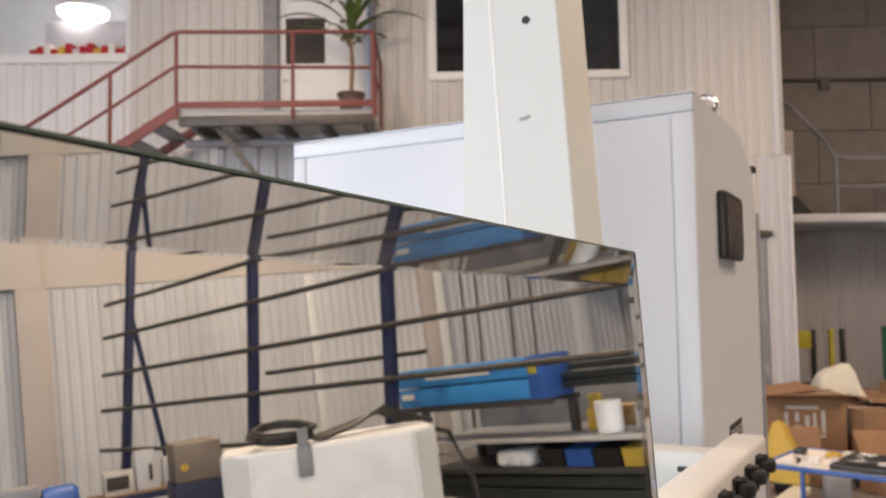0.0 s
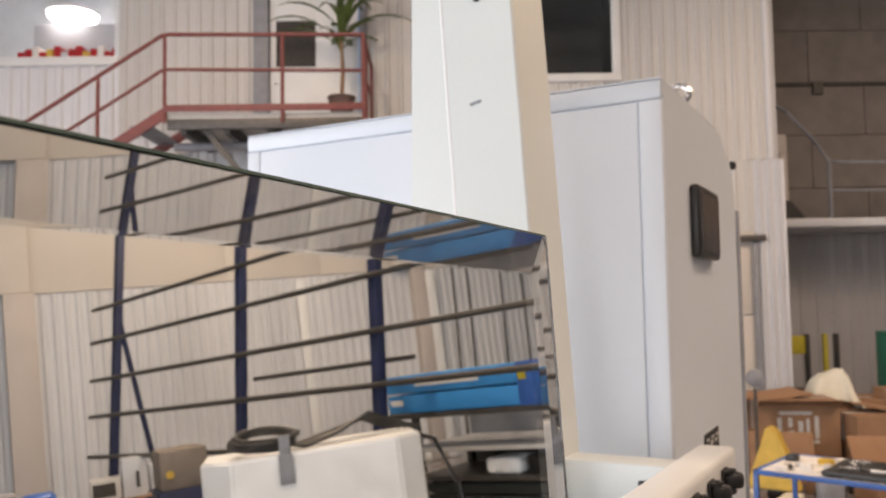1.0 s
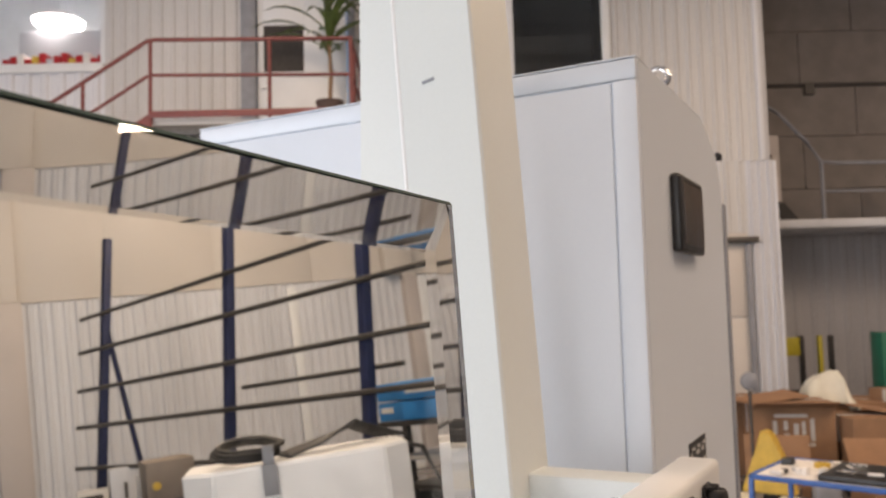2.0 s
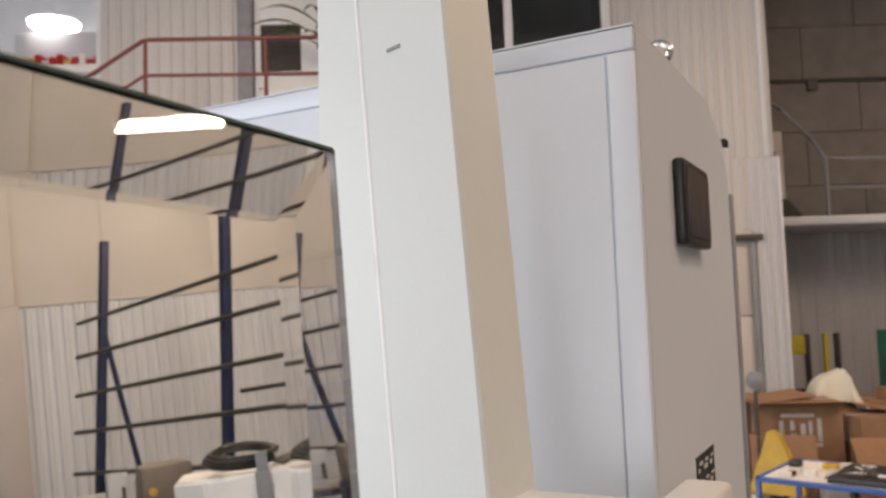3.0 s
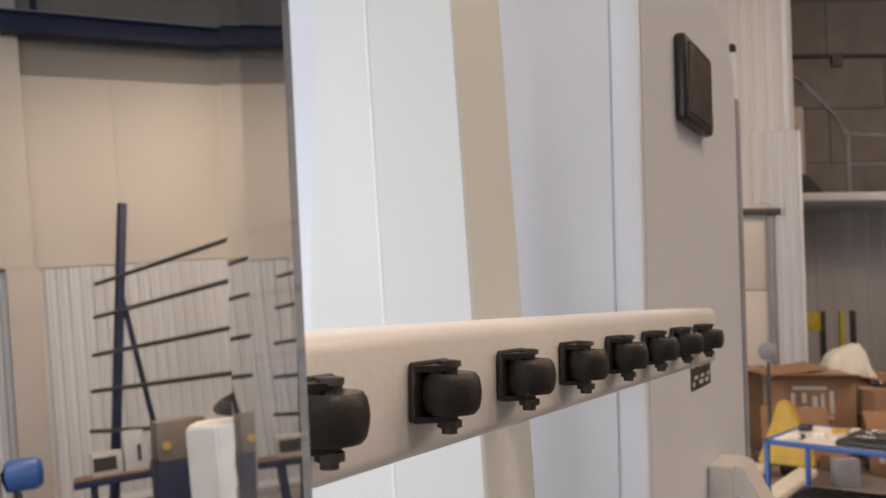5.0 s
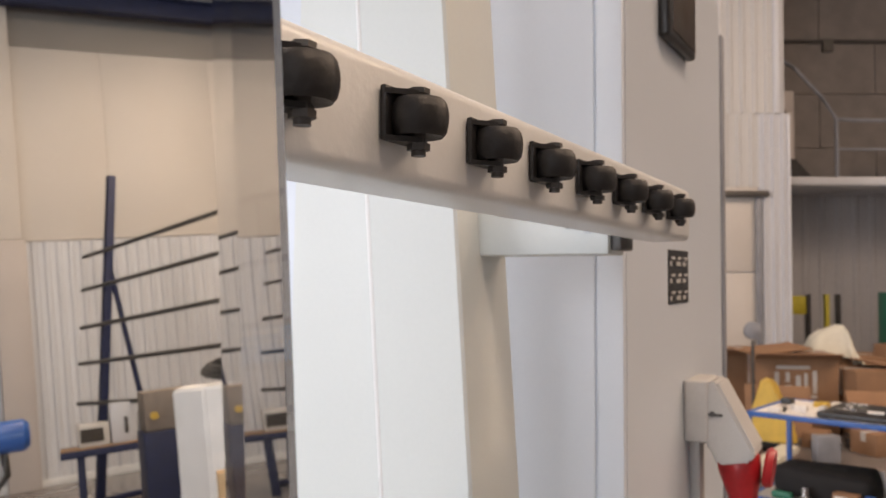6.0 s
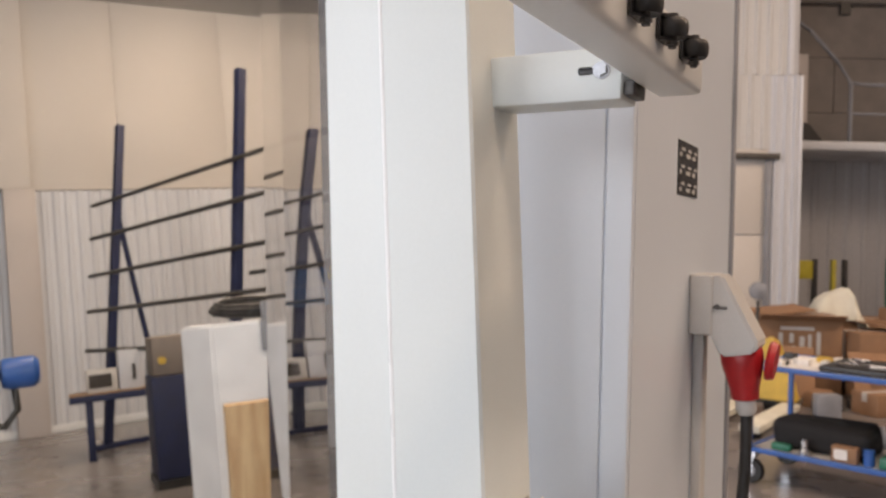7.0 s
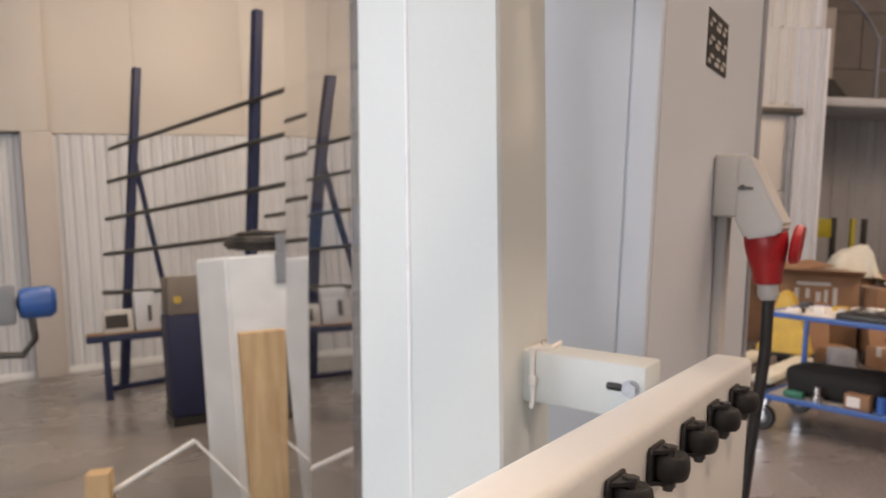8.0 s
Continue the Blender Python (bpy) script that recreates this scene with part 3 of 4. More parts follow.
column = thing("machine_post", MACH, "pale grey folded steel post leaning slightly back", "post")
g = Geo()
rings = []
for z in (0.0, 1.0, 2.0, 2.75):
    left = -0.470 + 0.029 * (z - 1.6)
    rings.append([g.bm.verts.new(p) for p in ((post_x(-0.277, z), 1.205, z), (post_x(-0.277, z), 1.106, z), (post_x(-0.2795, z), 1.103, z),
                                              (post_x(-0.370, z), 1.103, z), (post_x(-0.375, z), 1.1045, z), (left, 1.108, z), (left, 1.205, z))])
for a, b in zip(rings, rings[1:]):
    for i in range(7):
        g.bm.faces.new((a[i], a[(i + 1) % 7], b[(i + 1) % 7], b[i]))
g.bm.faces.new(rings[0])
g.bm.faces.new(rings[-1])
part("body", g, PAINT, column, smooth=False)
# Paler rod along the crease paints the highlight of the bend.
part("fold", Geo().rod((post_x(-0.3725, 0), 1.1055, 0), (post_x(-0.3725, 2.75), 1.1055, 2.75), 0.0034, segs=12), mat("fold_highlight_paint", (0.74, 0.75, 0.74), 0.3, var=0.03), column, "fold of the sheet, its highlight painted pale")
part("hole", Geo().rod((post_x(-0.322, 2.213), 1.1015, 2.213), (post_x(-0.322, 2.213), 1.104, 2.213), 0.0055), BLACKPLASTIC, column, "small black screw hole")
part("scratch", Geo().box((-0.372, 1.1018, 2.082), (-0.357, 1.104, 2.085), turn=Matrix.Rotation(radians(-12), 4, 'Y')), GREYSTEEL, column, "short grey scratch")


def roller_bar(z, face, tilt, yaw, first, count, near, wide):
    """Square bar with black rollers; face: its front side, tilt and yaw: lean and turn of the row."""
    bar = thing("roller_bar", MACH @ Matrix.Translation((face, 1.2, z)) @ Matrix.Rotation(radians(-yaw), 4, "Z") @ Matrix.Rotation(radians(-tilt), 4, "X") @ Matrix.Translation((-face, -1.2, -z)), "cream painted square steel bar carrying black rubber rollers", "roller bar", "roller bars")
    end = 1.232
    part("bar", Geo().box((face - wide, near, z), (face, end, z + 0.048), 0.006, segs=3), BARPAINT, bar)
    for k in range(count):
        y = first - k * 0.0713
        x, zc = face + 0.0095, z + 0.0245
        r = part("roller", Geo().lathe((x, y, zc - 0.0075), [(0.0055, 0.0018), (0.0098, 0.0), (0.0112, 0.0018), (0.0119, 0.0050), (0.0121, 0.0075), (0.0119, 0.0100), (0.0112, 0.0132), (0.0098, 0.0150), (0.0055, 0.0132)], 'z', 28),
                 RUBBER, bar, "black rubber roller")
        part("axle", Geo().rod((x, y, zc - 0.0150), (x, y, zc + 0.0120), 0.0030, segs=10).rod((x, y, zc - 0.0128), (x, y, zc - 0.0100), 0.0046, segs=6)
             .rod((x, y, zc + 0.0096), (x, y, zc + 0.0118), 0.0044, segs=6), DARKSTEEL, r, "dark axle bolt")
        arm = [(face + 0.003, y - 0.0145), (face + 0.003, y + 0.009), (face + 0.0105, y + 0.005), (face + 0.0125, y), (face + 0.0105, y - 0.006)]
        part("mount", Geo().box((face + 0.0005, y - 0.0145, zc - 0.0100), (face + 0.0035, y + 0.0110, zc + 0.0118), 0.001)
             .prism(arm, 'z', zc + 0.0082, zc + 0.0104).prism(arm, 'z', zc - 0.0102, zc - 0.0080), BLACKPLASTIC, bar, "black mounting clip")
    return bar


roller_bar(1.6227, -0.100, 0.66, 0.52, 1.1534, 17, -0.1, 0.043)
lower = roller_bar(1.1827, -0.0663, 0.81, 0.79, 1.1505, 17, -0.1, 0.036)
part("skirt", Geo().box((-0.0763, -0.1, 1.085), (-0.0678, 1.232, 1.184), 0.002), BARPAINT, lower, "cream sheet skirt under the bar")


BOLT = mat("dull_zinc", (0.42, 0.43, 0.45), 0.42, 1.0, var=0.15, scale=60, grain=300)


def bracket(z, x0, x1, bolt):
    arm = thing("bracket_arm", MACH, "pale grey box bracket from the post to the roller bar", "bracket", "bracket arms")
    g = Geo().box((x0 - 0.03, 1.148, z), (x1, 1.196, z + 0.048), 0.003)
    part("arm", g, PAINT, arm)
    part("end_plate", Geo().box((x1, 1.153, z + 0.004), (x1 + 0.010, 1.190, z + 0.018), 0.002), DARKSTEEL, arm, "dark end plate")
    part("bolt", Geo().rod((bolt, 1.1475, z + 0.027), (bolt, 1.141, z + 0.027), 0.0065, segs=6).rod((bolt, 1.1485, z + 0.027), (bolt, 1.1465, z + 0.027), 0.0080), BOLT, arm, "shiny hexagon bolt")
    part("slot", Geo().box((bolt - 0.022, 1.1472, z + 0.0235), (bolt - 0.008, 1.149, z + 0.0305), 0.002), BLACKPLASTIC, arm, "black bolt slot")
    return arm


bracket(1.609, -0.275, -0.152, -0.170)
low = bracket(1.177, -0.247, -0.138, -0.150)
part("string", Geo().tube([(-0.243, 1.146, 1.228), (-0.242, 1.1455, 1.205), (-0.240, 1.145, 1.182), (-0.241, 1.1445, 1.173)], 0.0025)
     .tube([(-0.256, 1.20, 1.2265), (-0.246, 1.17, 1.2265), (-0.243, 1.146, 1.2265), (-0.232, 1.16, 1.2265), (-0.238, 1.20, 1.2265)], 0.0025)
     .box((-0.2445, 1.1415, 1.193), (-0.2365, 1.1475, 1.203), 0.002), PAPER, low, "white tied string")

# switch cabinet
CU, CV, CB = 1.378, -0.204, 1.955
cab = thing("switch_cabinet", MACH, "tall light grey switch cabinet with a flush door", "cabinet")
g = Geo()
g.prism([(CU, 0.12), (CB, 0.12), (CB, 2.05), (CB - 0.04, 2.105), (CB - 0.16, 2.152), (CU, 2.152)], 'x', -0.965, CV)
part("body", g, CABPAINT, cab)
part("plinth", Geo().box((-0.955, CU + 0.02, 0), (CV - 0.01, CB - 0.02, 0.12)), DARKSTEEL, cab)
g = Geo().box((-0.965, CU - 0.012, 0.12), (CV, CU - 0.001, 0.18), 0.003).box((-0.965, CU - 0.012, 2.124), (CV, CU - 0.001, 2.152), 0.003)
g.box((-0.965, CU - 0.012, 0.18), (-0.936, CU - 0.001, 2.124), 0.003).box((CV - 0.032, CU - 0.012, 0.18), (CV, CU - 0.001, 2.124), 0.003)
part("frame", g, CABPAINT, cab)
part("gasket", Geo().box((-0.9362, CU - 0.0082, 0.1802), (CV - 0.0318, CU - 0.0006, 2.1238)), CABPAINT, cab, "pale door gasket")
part("door", Geo().box((-0.9345, CU - 0.0112, 0.182), (CV - 0.0345, CU - 0.001, 2.1215), 0.0015), CABPAINT, cab)
part("top_sheet", Geo().box((-0.965, CU - 0.012, 2.1525), (CV, CB - 0.17, 2.1545)), CABPAINT, cab)
for v, u in ((-0.225, 1.575), (-0.94, 1.575)):
    ring = Geo().tube([(v + 0.016 * math.cos(a), u + 0.004 * math.sin(a), 2.176 + 0.016 * math.sin(a)) for a in [k * math.tau / 14 for k in range(15)]], 0.005)
    ring.rod((v, u, 2.150), (v, u, 2.162), 0.010)
    part("lifting_eye", ring, STEEL, cab, "shiny steel lifting eye")
panel = part("window_plate", Geo().box((CV - 0.001, 1.528, 1.907), (CV + 0.016, 1.688, 2.022), 0.006, segs=3), BLACKPLASTIC, cab, "dark brown plate")
part("plate_face", Geo().box((CV + 0.0155, 1.540, 1.918), (CV + 0.0175, 1.677, 2.011), 0.002), mat("brown_smoked_plastic", (0.045, 0.032, 0.024), 0.35, var=0.5, scale=25, grain=120), panel)
label_plate = part("sticker", Geo().box((CV - 0.0005, 1.572, 1.551), (CV + 0.0012, 1.690, 1.626)), BLACKPLASTIC, cab, "black and white printed sticker")
g = Geo()
for k in range(9):
    y = 1.578 + (k % 3) * 0.038
    zz = 1.556 + (k // 3) * 0.024
    g.box((CV + 0.001, y, zz), (CV + 0.0018, y + 0.012 + 0.006 * ((k * 5) % 3), zz + 0.006)).box((CV + 0.001, y + 0.01, zz + 0.009), (CV + 0.0018, y + 0.030, zz + 0.013))
part("print_bar", g, SOCKGREY, label_plate, "pale printed bars")
g = Geo().box((CV - 0.018, CB + 0.002, 0.12), (CV + 0.004, CB + 0.028, 2.02), 0.003)
part("back_trim", g, GREYSTEEL, cab, "dark grey rear edge profile")
part("lever", Geo().rod((CV - 0.006, CB + 0.02, 2.02), (CV - 0.006, CB + 0.02, 2.105), 0.007), WHITEBOX, cab, "white rod")
part("knob", Geo().lathe((CV - 0.006, CB + 0.02, 2.104), [(0.005, 0), (0.008, 0.004), (0.008, 0.014), (0.004, 0.018)]), BLACKPLASTIC, cab, "small dark knob")
part("trunking", Geo().box((CV, 1.690, 0.15), (CV + 0.016, 1.722, 1.362), 0.003), SOCKGREY, cab, "beige-grey cable trunking")

# wall socket with its red plug
sock = thing("power_socket", MACH, "light grey industrial wall socket fixed to the cabinet", "socket")
g = Geo().box((CV + 0.0005, 1.655, 1.352), (CV + 0.034, 1.745, 1.440), 0.004, segs=3)
part("back_box", g, SOCKGREY, sock)
g = Geo()
g.prism([(CV + 0.030, 1.438), (CV + 0.046, 1.440), (CV + 0.098, 1.344), (CV + 0.090, 1.330), (CV + 0.046, 1.322), (CV + 0.030, 1.352)], 'y', 1.659, 1.741)
bmesh.ops.bevel(g.bm, geom=list(g.bm.edges), offset=0.004, segments=2, affect='EDGES')
part("hood", g, SOCKGREY, sock)
part("screw", Geo().rod((CV + 0.040, 1.6585, 1.394), (CV + 0.040, 1.657, 1.394), 0.004).box((CV + 0.034, 1.6572, 1.391), (CV + 0.054, 1.659, 1.395), 0.001), DARKSTEEL, sock, "dark slot of the housing")
plug = thing("red_plug", MACH, "red five-pin power plug with black cable in the socket", "plug")
ax0, axd = Vector((CV + 0.068, 1.700, 1.330)), Vector((0.10, 0.0, -1)).normalized()
tilt_m = Matrix.Translation(ax0) @ (-axd).to_track_quat('Z', 'Y').to_matrix().to_4x4()
g = Geo().lathe((0, 0, 0), [(0.027, 0.004), (0.030, 0.0), (0.030, -0.016), (0.028, -0.026), (0.021, -0.054), (0.019, -0.070), (0.016, -0.072)], 'z', 28)
bmesh.ops.transform(g.bm, matrix=tilt_m, verts=g.bm.verts)
part("body", g, RED, plug)
g = Geo().lathe((0, 0, 0), [(0.014, -0.070), (0.015, -0.086), (0.011, -0.094)], 'z', 20)
bmesh.ops.transform(g.bm, matrix=tilt_m, verts=g.bm.verts)
part("gland", g, SOCKGREY, plug, "pale grey cable gland")
g = Geo().lathe((0, 0, 0), [(0.026, -0.004), (0.029, 0.0), (0.026, 0.008)], 'z', 24)
bmesh.ops.transform(g.bm, matrix=Matrix.Translation((CV + 0.108, 1.700, 1.318)) @ Matrix.Rotation(radians(98), 4, 'Y'), verts=g.bm.verts)
part("flap", g, RED, plug, "hinged red lid")
tip = tilt_m @ Vector((0, 0, -0.093))
part("cable", Geo().tube([tip, tip + Vector((0.0, 0.0, -0.08)), tip + Vector((-0.012, -0.005, -0.24)), tip + Vector((-0.035, -0.03, -0.6)), tip + Vector((-0.05, -0.08, -1.13))], 0.0085), CABLE, plug, "black rubber cable")

# conveyor frame below, on which the machine stands
base = thing("conveyor", MACH, "pale grey steel conveyor with a black belt under the mirror", "conveyor")
part("foot_beam", Geo().box((-0.40, -1.2, 0.0), (-0.20, 1.9, 0.10), 0.006).box((-0.05, -1.2, 0.02), (0.05, 1.25, 0.66), 0.006), PAINT, base)
part("belt", Geo().box((-0.06, -1.2, 0.66), (0.06, 1.25, 0.70), 0.01), RUBBER, base, "black conveyor belt")
part("cross_beam", Geo().box((-0.30, 0.2, 0.1), (-0.05, 0.3, 0.25), 0.006).box((-0.30, 1.05, 0.1), (-0.05, 1.15, 0.25), 0.006), PAINT, base)

# ---------- things seen in the mirror ----------
RACK_A, RACK_B, RACK_C = Vector((10.68, 2.54, 0)), Vector((7.97, 3.15, 0)), Vector((5.95, 3.60, 0))
RD = (RACK_C - RACK_A).normalized()
RL = Vector((-RD.y, RD.x, 0)) * -1      # the way the frames lean
LEAN = 0.45 / 4.0


def on_rack(along, z, off=0.0):
    p = RACK_A + RD * along + RL * (LEAN * z + off)
    return (p.x, p.y, z)


rack = thing("storage_rack", WORLD, "navy steel rack of leaning frames with long grey rails", "rack")
turn = math.degrees(math.atan2(RD.y, RD.x))
for p in (RACK_A, RACK_B, RACK_C):
    al = (p - RACK_A).length
    g = Geo().box((-0.05, -0.045, -2.0), (0.05, 0.045, 2.0), 0.006)
    ob = part("upright", g, NAVY, rack)
    ob.matrix_local = Matrix.Translation(on_rack(al, 2.0)) @ pose(0, 0, 0, math.degrees(math.atan(LEAN)), 0, turn)
    ob = part("foot", Geo().box((-0.06, -0.95, 0.0), (0.06, 0.15, 0.06), 0.006), NAVY, rack)
    ob.matrix_local = pose(p.x, p.y, 0, 0, 0, turn)
    if p is RACK_A:
        part("stay", Geo().rod(on_rack(al, 2.9), on_rack(al, 0.04, 0.80), 0.035, segs=8), NAVY, rack, "slanting navy stay")
for z, a, b2 in ((3.03, -0.55, 4.6), (2.60, -0.55, 7.4), (2.12, -0.55, 7.4), (1.67, -0.55, 7.4), (1.18, -0.55, 4.6)):
    part("rail", Geo().rod(on_rack(a, z, -0.072), on_rack(b2, z, -0.072), 0.026, segs=8), DARKSTEEL, rack, "dark grey rail")
part("rail", Geo().rod(on_rack(2.9, 1.86, 0.08), on_rack(5.2, 1.86, 0.08), 0.022, segs=8), DARKSTEEL, rack, "dark grey rail")


def bench(name, x, y, rz, w, d, h, top_m, leg_m, label):
    b = thing(name, moved(x, y, 0, rz), label, "bench")
    part("top", Geo().box((-w / 2, -d / 2, h - 0.09), (w / 2, d / 2, h - 0.012), 0.006), leg_m, b)
    part("board", Geo().box((-w / 2, -d / 2, h - 0.012), (w / 2, d / 2, h), 0.004), top_m, b)
    for sx in (-1, 1):
        part("leg", Geo().box((sx * (w / 2 - 0.2) - 0.04, -d / 2 + 0.05, 0), (sx * (w / 2 - 0.2) + 0.04, -d / 2 + 0.13, h - 0.09), 0.004), leg_m, b)
        part("leg", Geo().box((sx * (w / 2 - 0.2) - 0.04, d / 2 - 0.13, 0), (sx * (w / 2 - 0.2) + 0.04, d / 2 - 0.05, h - 0.09), 0.004), leg_m, b)
    return b


bench("work_bench", 9.95, 2.72, 100, 1.35, 0.5, 0.74, BROWNWOOD, NAVY, "navy steel work bench with a worn brown top")
meter = thing("control_box", moved(9.95, 2.85, 0.74, 97), "light grey control boxes with a dark display on the bench", "control box")
part("case", Geo().box((-0.62, -0.12, 0), (-0.30, 0.12, 0.25), 0.01), SOCKGREY, meter)
part("display", Geo().box((-0.60, 0.121, 0.05), (-0.36, 0.125, 0.20), 0.003), DARKROOM, meter, "dark display")
part("case", Geo().box((-0.28, -0.12, 0), (-0.02, 0.12, 0.44), 0.01).box((0.02, -0.1, 0), (0.28, 0.1, 0.32), 0.01), CLADGREY, meter)
part("knob", Geo().box((-0.14, 0.121, 0.1), (-0.10, 0.13, 0.28), 0.003), DARKSTEEL, meter)

mach = thing("navy_machine", moved(7.75, 2.62, 0, 8), "navy machine tool with a brown-grey head and orange button", "machine")
part("body", Geo().box((-0.28, -0.26, 0.08), (0.28, 0.20, 0.98), 0.015), NAVY, mach)
part("plinth", Geo().box((-0.3, -0.27, 0), (0.3, 0.21, 0.08)), BLACKPLASTIC, mach)
part("head", Geo().box((-0.26, -0.24, 0.98), (0.26, 0.18, 1.33), 0.02), mat("brown_grey_casting", (0.20, 0.17, 0.145), 0.6, var=0.2), mach)
part("button", Geo().rod((-0.265, -0.16, 1.12), (-0.29, -0.16, 1.12), 0.035), YELLOW, mach, "orange button")

wb = thing("white_machine_cover", moved(4.50, 2.42, 0, 112), "tall scuffed white sheet-metal machine cover with slanted corners", "machine cover")
g = Geo().prism([(-0.62, -0.22), (0.62, -0.22), (0.62, 0.25), (0.46, 0.42), (-0.45, 0.42), (-0.62, 0.25)], 'z', 0.06, 1.42)
bmesh.ops.bevel(g.bm, geom=list(g.bm.edges), offset=0.014, segments=3, affect='EDGES')
part("cover", g, WHITEBOX, wb)
part("plinth", Geo().box((-0.5, -0.18, 0), (0.50, 0.24, 0.06)), DARKSTEEL, wb)
part("latch", Geo().box((-0.20, 0.421, 1.26), (-0.12, 0.44, 1.42), 0.004).box((-0.19, 0.40, 1.42), (-0.13, 0.435, 1.52), 0.004), GREYSTEEL, wb, "grey steel latch")
coil = []
for k in range(84):
    a = k * math.tau / 20
    r = 0.175 + 0.018 * math.sin(k * 0.37) + 0.008 * math.sin(k * 1.9)
    lift = 0.5 * (1 + math.sin(a + 0.3 * math.sin(k * 0.11)))
    coil.append((r * math.cos(a), r * math.sin(a), 0.016 + 0.017 * (k / 20) * (1 - 0.4 * lift) + 0.085 * lift * (0.8 + 0.2 * math.sin(k * 0.31))))
solo("cable_coil", Geo().tube(coil, 0.014, 8), CABLE, moved(4.42, 2.10, 1.42, -70), "coil of thick black cable lying on the white cover", "cable coil")
sheet = Geo()
for k in range(6):
    sheet.tube([(0.30 + 0.02 * k, -0.14 + 0.05 * k, 0.012), (0.10, -0.05 + 0.03 * k, 0.10 + 0.008 * k), (-0.12, -0.03 + 0.035 * k, 0.055), (-0.33, 0.05 * k - 0.06, 0.014)], 0.012, 7)
solo("cable_bundle", sheet, CABLE, moved(4.38, 2.62, 1.42, 100), "bundle of dark cables draped over the white cover", "cable bundle")
solo("wire_loop", Geo().tube([(0, 0, 1.40), (-0.05, 0.10, 1.36), (-0.16, 0.15, 1.1), (-0.22, 0.18, 0.7), (-0.24, 0.2, 0.02)], 0.016, 8), CABLE, moved(4.10, 2.90, 0), "thick black cable hanging down to the floor", "cable")

solo("timber_beam", Geo().box((-0.06, -0.105, 0), (0.06, 0.105, 1.06), 0.006), WOOD, moved(3.70, 1.80, 0, 15), "upright spruce timber beam with a sawn end", "timber beam")
solo("timber_block", Geo().box((-0.06, -0.05, 0.0), (0.06, 0.05, 0.52), 0.005), WOOD, moved(3.90, 1.10, 0, 20), "short spruce block standing on its end", "timber block")
sh = thing("clear_sheet_rack", moved(3.35, 1.30, 0), "clear plastic sheets with pale edges leaning together", "plastic sheets")
apex, foot_a, foot_b = Vector((0.430, 0.186, 0.600)), Vector((0.689, -0.554, 0.209)), Vector((0.277, 0.622, 0.030))
out = (foot_a - apex).cross(foot_b - apex).normalized() * 0.004
low_mid = (foot_a + foot_b) / 2
low_mid.z = 0.05
g = Geo()
front = [g.bm.verts.new(p + out) for p in (apex, foot_a, low_mid, foot_b)]
rear = [g.bm.verts.new(p - out) for p in (apex, foot_a, low_mid, foot_b)]
g.bm.faces.new(front)
g.bm.faces.new(rear[::-1])
for i in range(4):
    g.bm.faces.new((front[i], rear[i], rear[(i + 1) % 4], front[(i + 1) % 4]))
part("sheet", g, ACRYL, sh)
part("edge", Geo().rod(apex, foot_a, 0.011, segs=6), WHITEBOX, sh, "white protective edge strip")
part("edge", Geo().rod(apex, foot_b, 0.007, segs=6), WHITEBOX, sh, "white protective edge strip")
part("stand", Geo().box((-0.1, -0.5, 0), (0.45, 0.7, 0.05), 0.006), GREYSTEEL, sh)

mo = thing("blue_motor_machine", moved(5.62, 1.00, 0, 5), "grey machine with a round blue motor and hose", "machine")
part("motor", Geo().lathe((0, 0.0, 1.24), [(0.02, -0.02), (0.085, 0.0), (0.095, 0.03), (0.095, 0.17), (0.07, 0.20), (0.02, 0.205)], 'y', 24), BLUE, mo, "blue round motor")
part("gearbox", Geo().box((-0.11, -0.28, 1.12), (0.11, -0.02, 1.36), 0.02), GREYSTEEL, mo)
part("column", Geo().box((-0.14, -0.50, 0.0), (0.14, -0.26, 1.20), 0.02), DARKSTEEL, mo)
part("hose", Geo().tube([(0, 0.06, 1.15), (0.0, 0.07, 1.02), (0, 0.0, 0.93), (0, -0.12, 0.94), (0, -0.3, 1.02)], 0.022), DARKSTEEL, mo, "grey hose")
part("table", Geo().box((-0.4, -0.9, 0.72), (0.4, -0.22, 0.80), 0.01), GREYSTEEL, mo)
part("casting", Geo().box((-0.3, -0.8, 0.0), (0.3, -0.3, 0.72), 0.03), COLUMN, mo)

# long blue crates on the rack, and the bench with black profiles below
bl = thing("blue_crate", Matrix.Translation((5.80, 4.72, 0)) @ Matrix.Rotation(math.atan2(RD.y, RD.x), 4, 'Z'), "long bright blue steel crate lying on the rack", "crate")
part("case", Geo().box((-0.82, 0.02, 1.37), (0.70, 0.40, 1.53), 0.008).box((-0.82, 0.02, 1.545), (0.70, 0.40, 1.70), 0.008), SKYBLUE, bl)
part("end_cap", Geo().box((0.701, 0.01, 1.36), (0.86, 0.41, 1.71), 0.01), BLUE, bl, "dark blue end box")
part("name_bar", Geo().box((-0.45, 0.402, 1.60), (0.30, 0.404, 1.64)).box((-0.78, 0.402, 1.44), (-0.62, 0.404, 1.49)).box((-0.45, -0.0, 1.60), (0.30, 0.018, 1.64)), PAPER, bl, "pale printed bar")
part("tag", Geo().box((0.72, -0.002, 1.57), (0.80, 0.0095, 1.68)).box((0.72, 0.411, 1.57), (0.80, 0.4135, 1.68)), LEMON, bl, "yellow tag")
part("support", Geo().box((-0.9, 0.0, 1.32), (0.9, 0.06, 1.365)).box((-0.9, 0.36, 1.32), (0.9, 0.42, 1.365)).box((-0.88, 0.02, 0), (-0.82, 0.08, 1.32)).box((0.82, 0.02, 0), (0.88, 0.08, 1.32)), DARKSTEEL, bl)
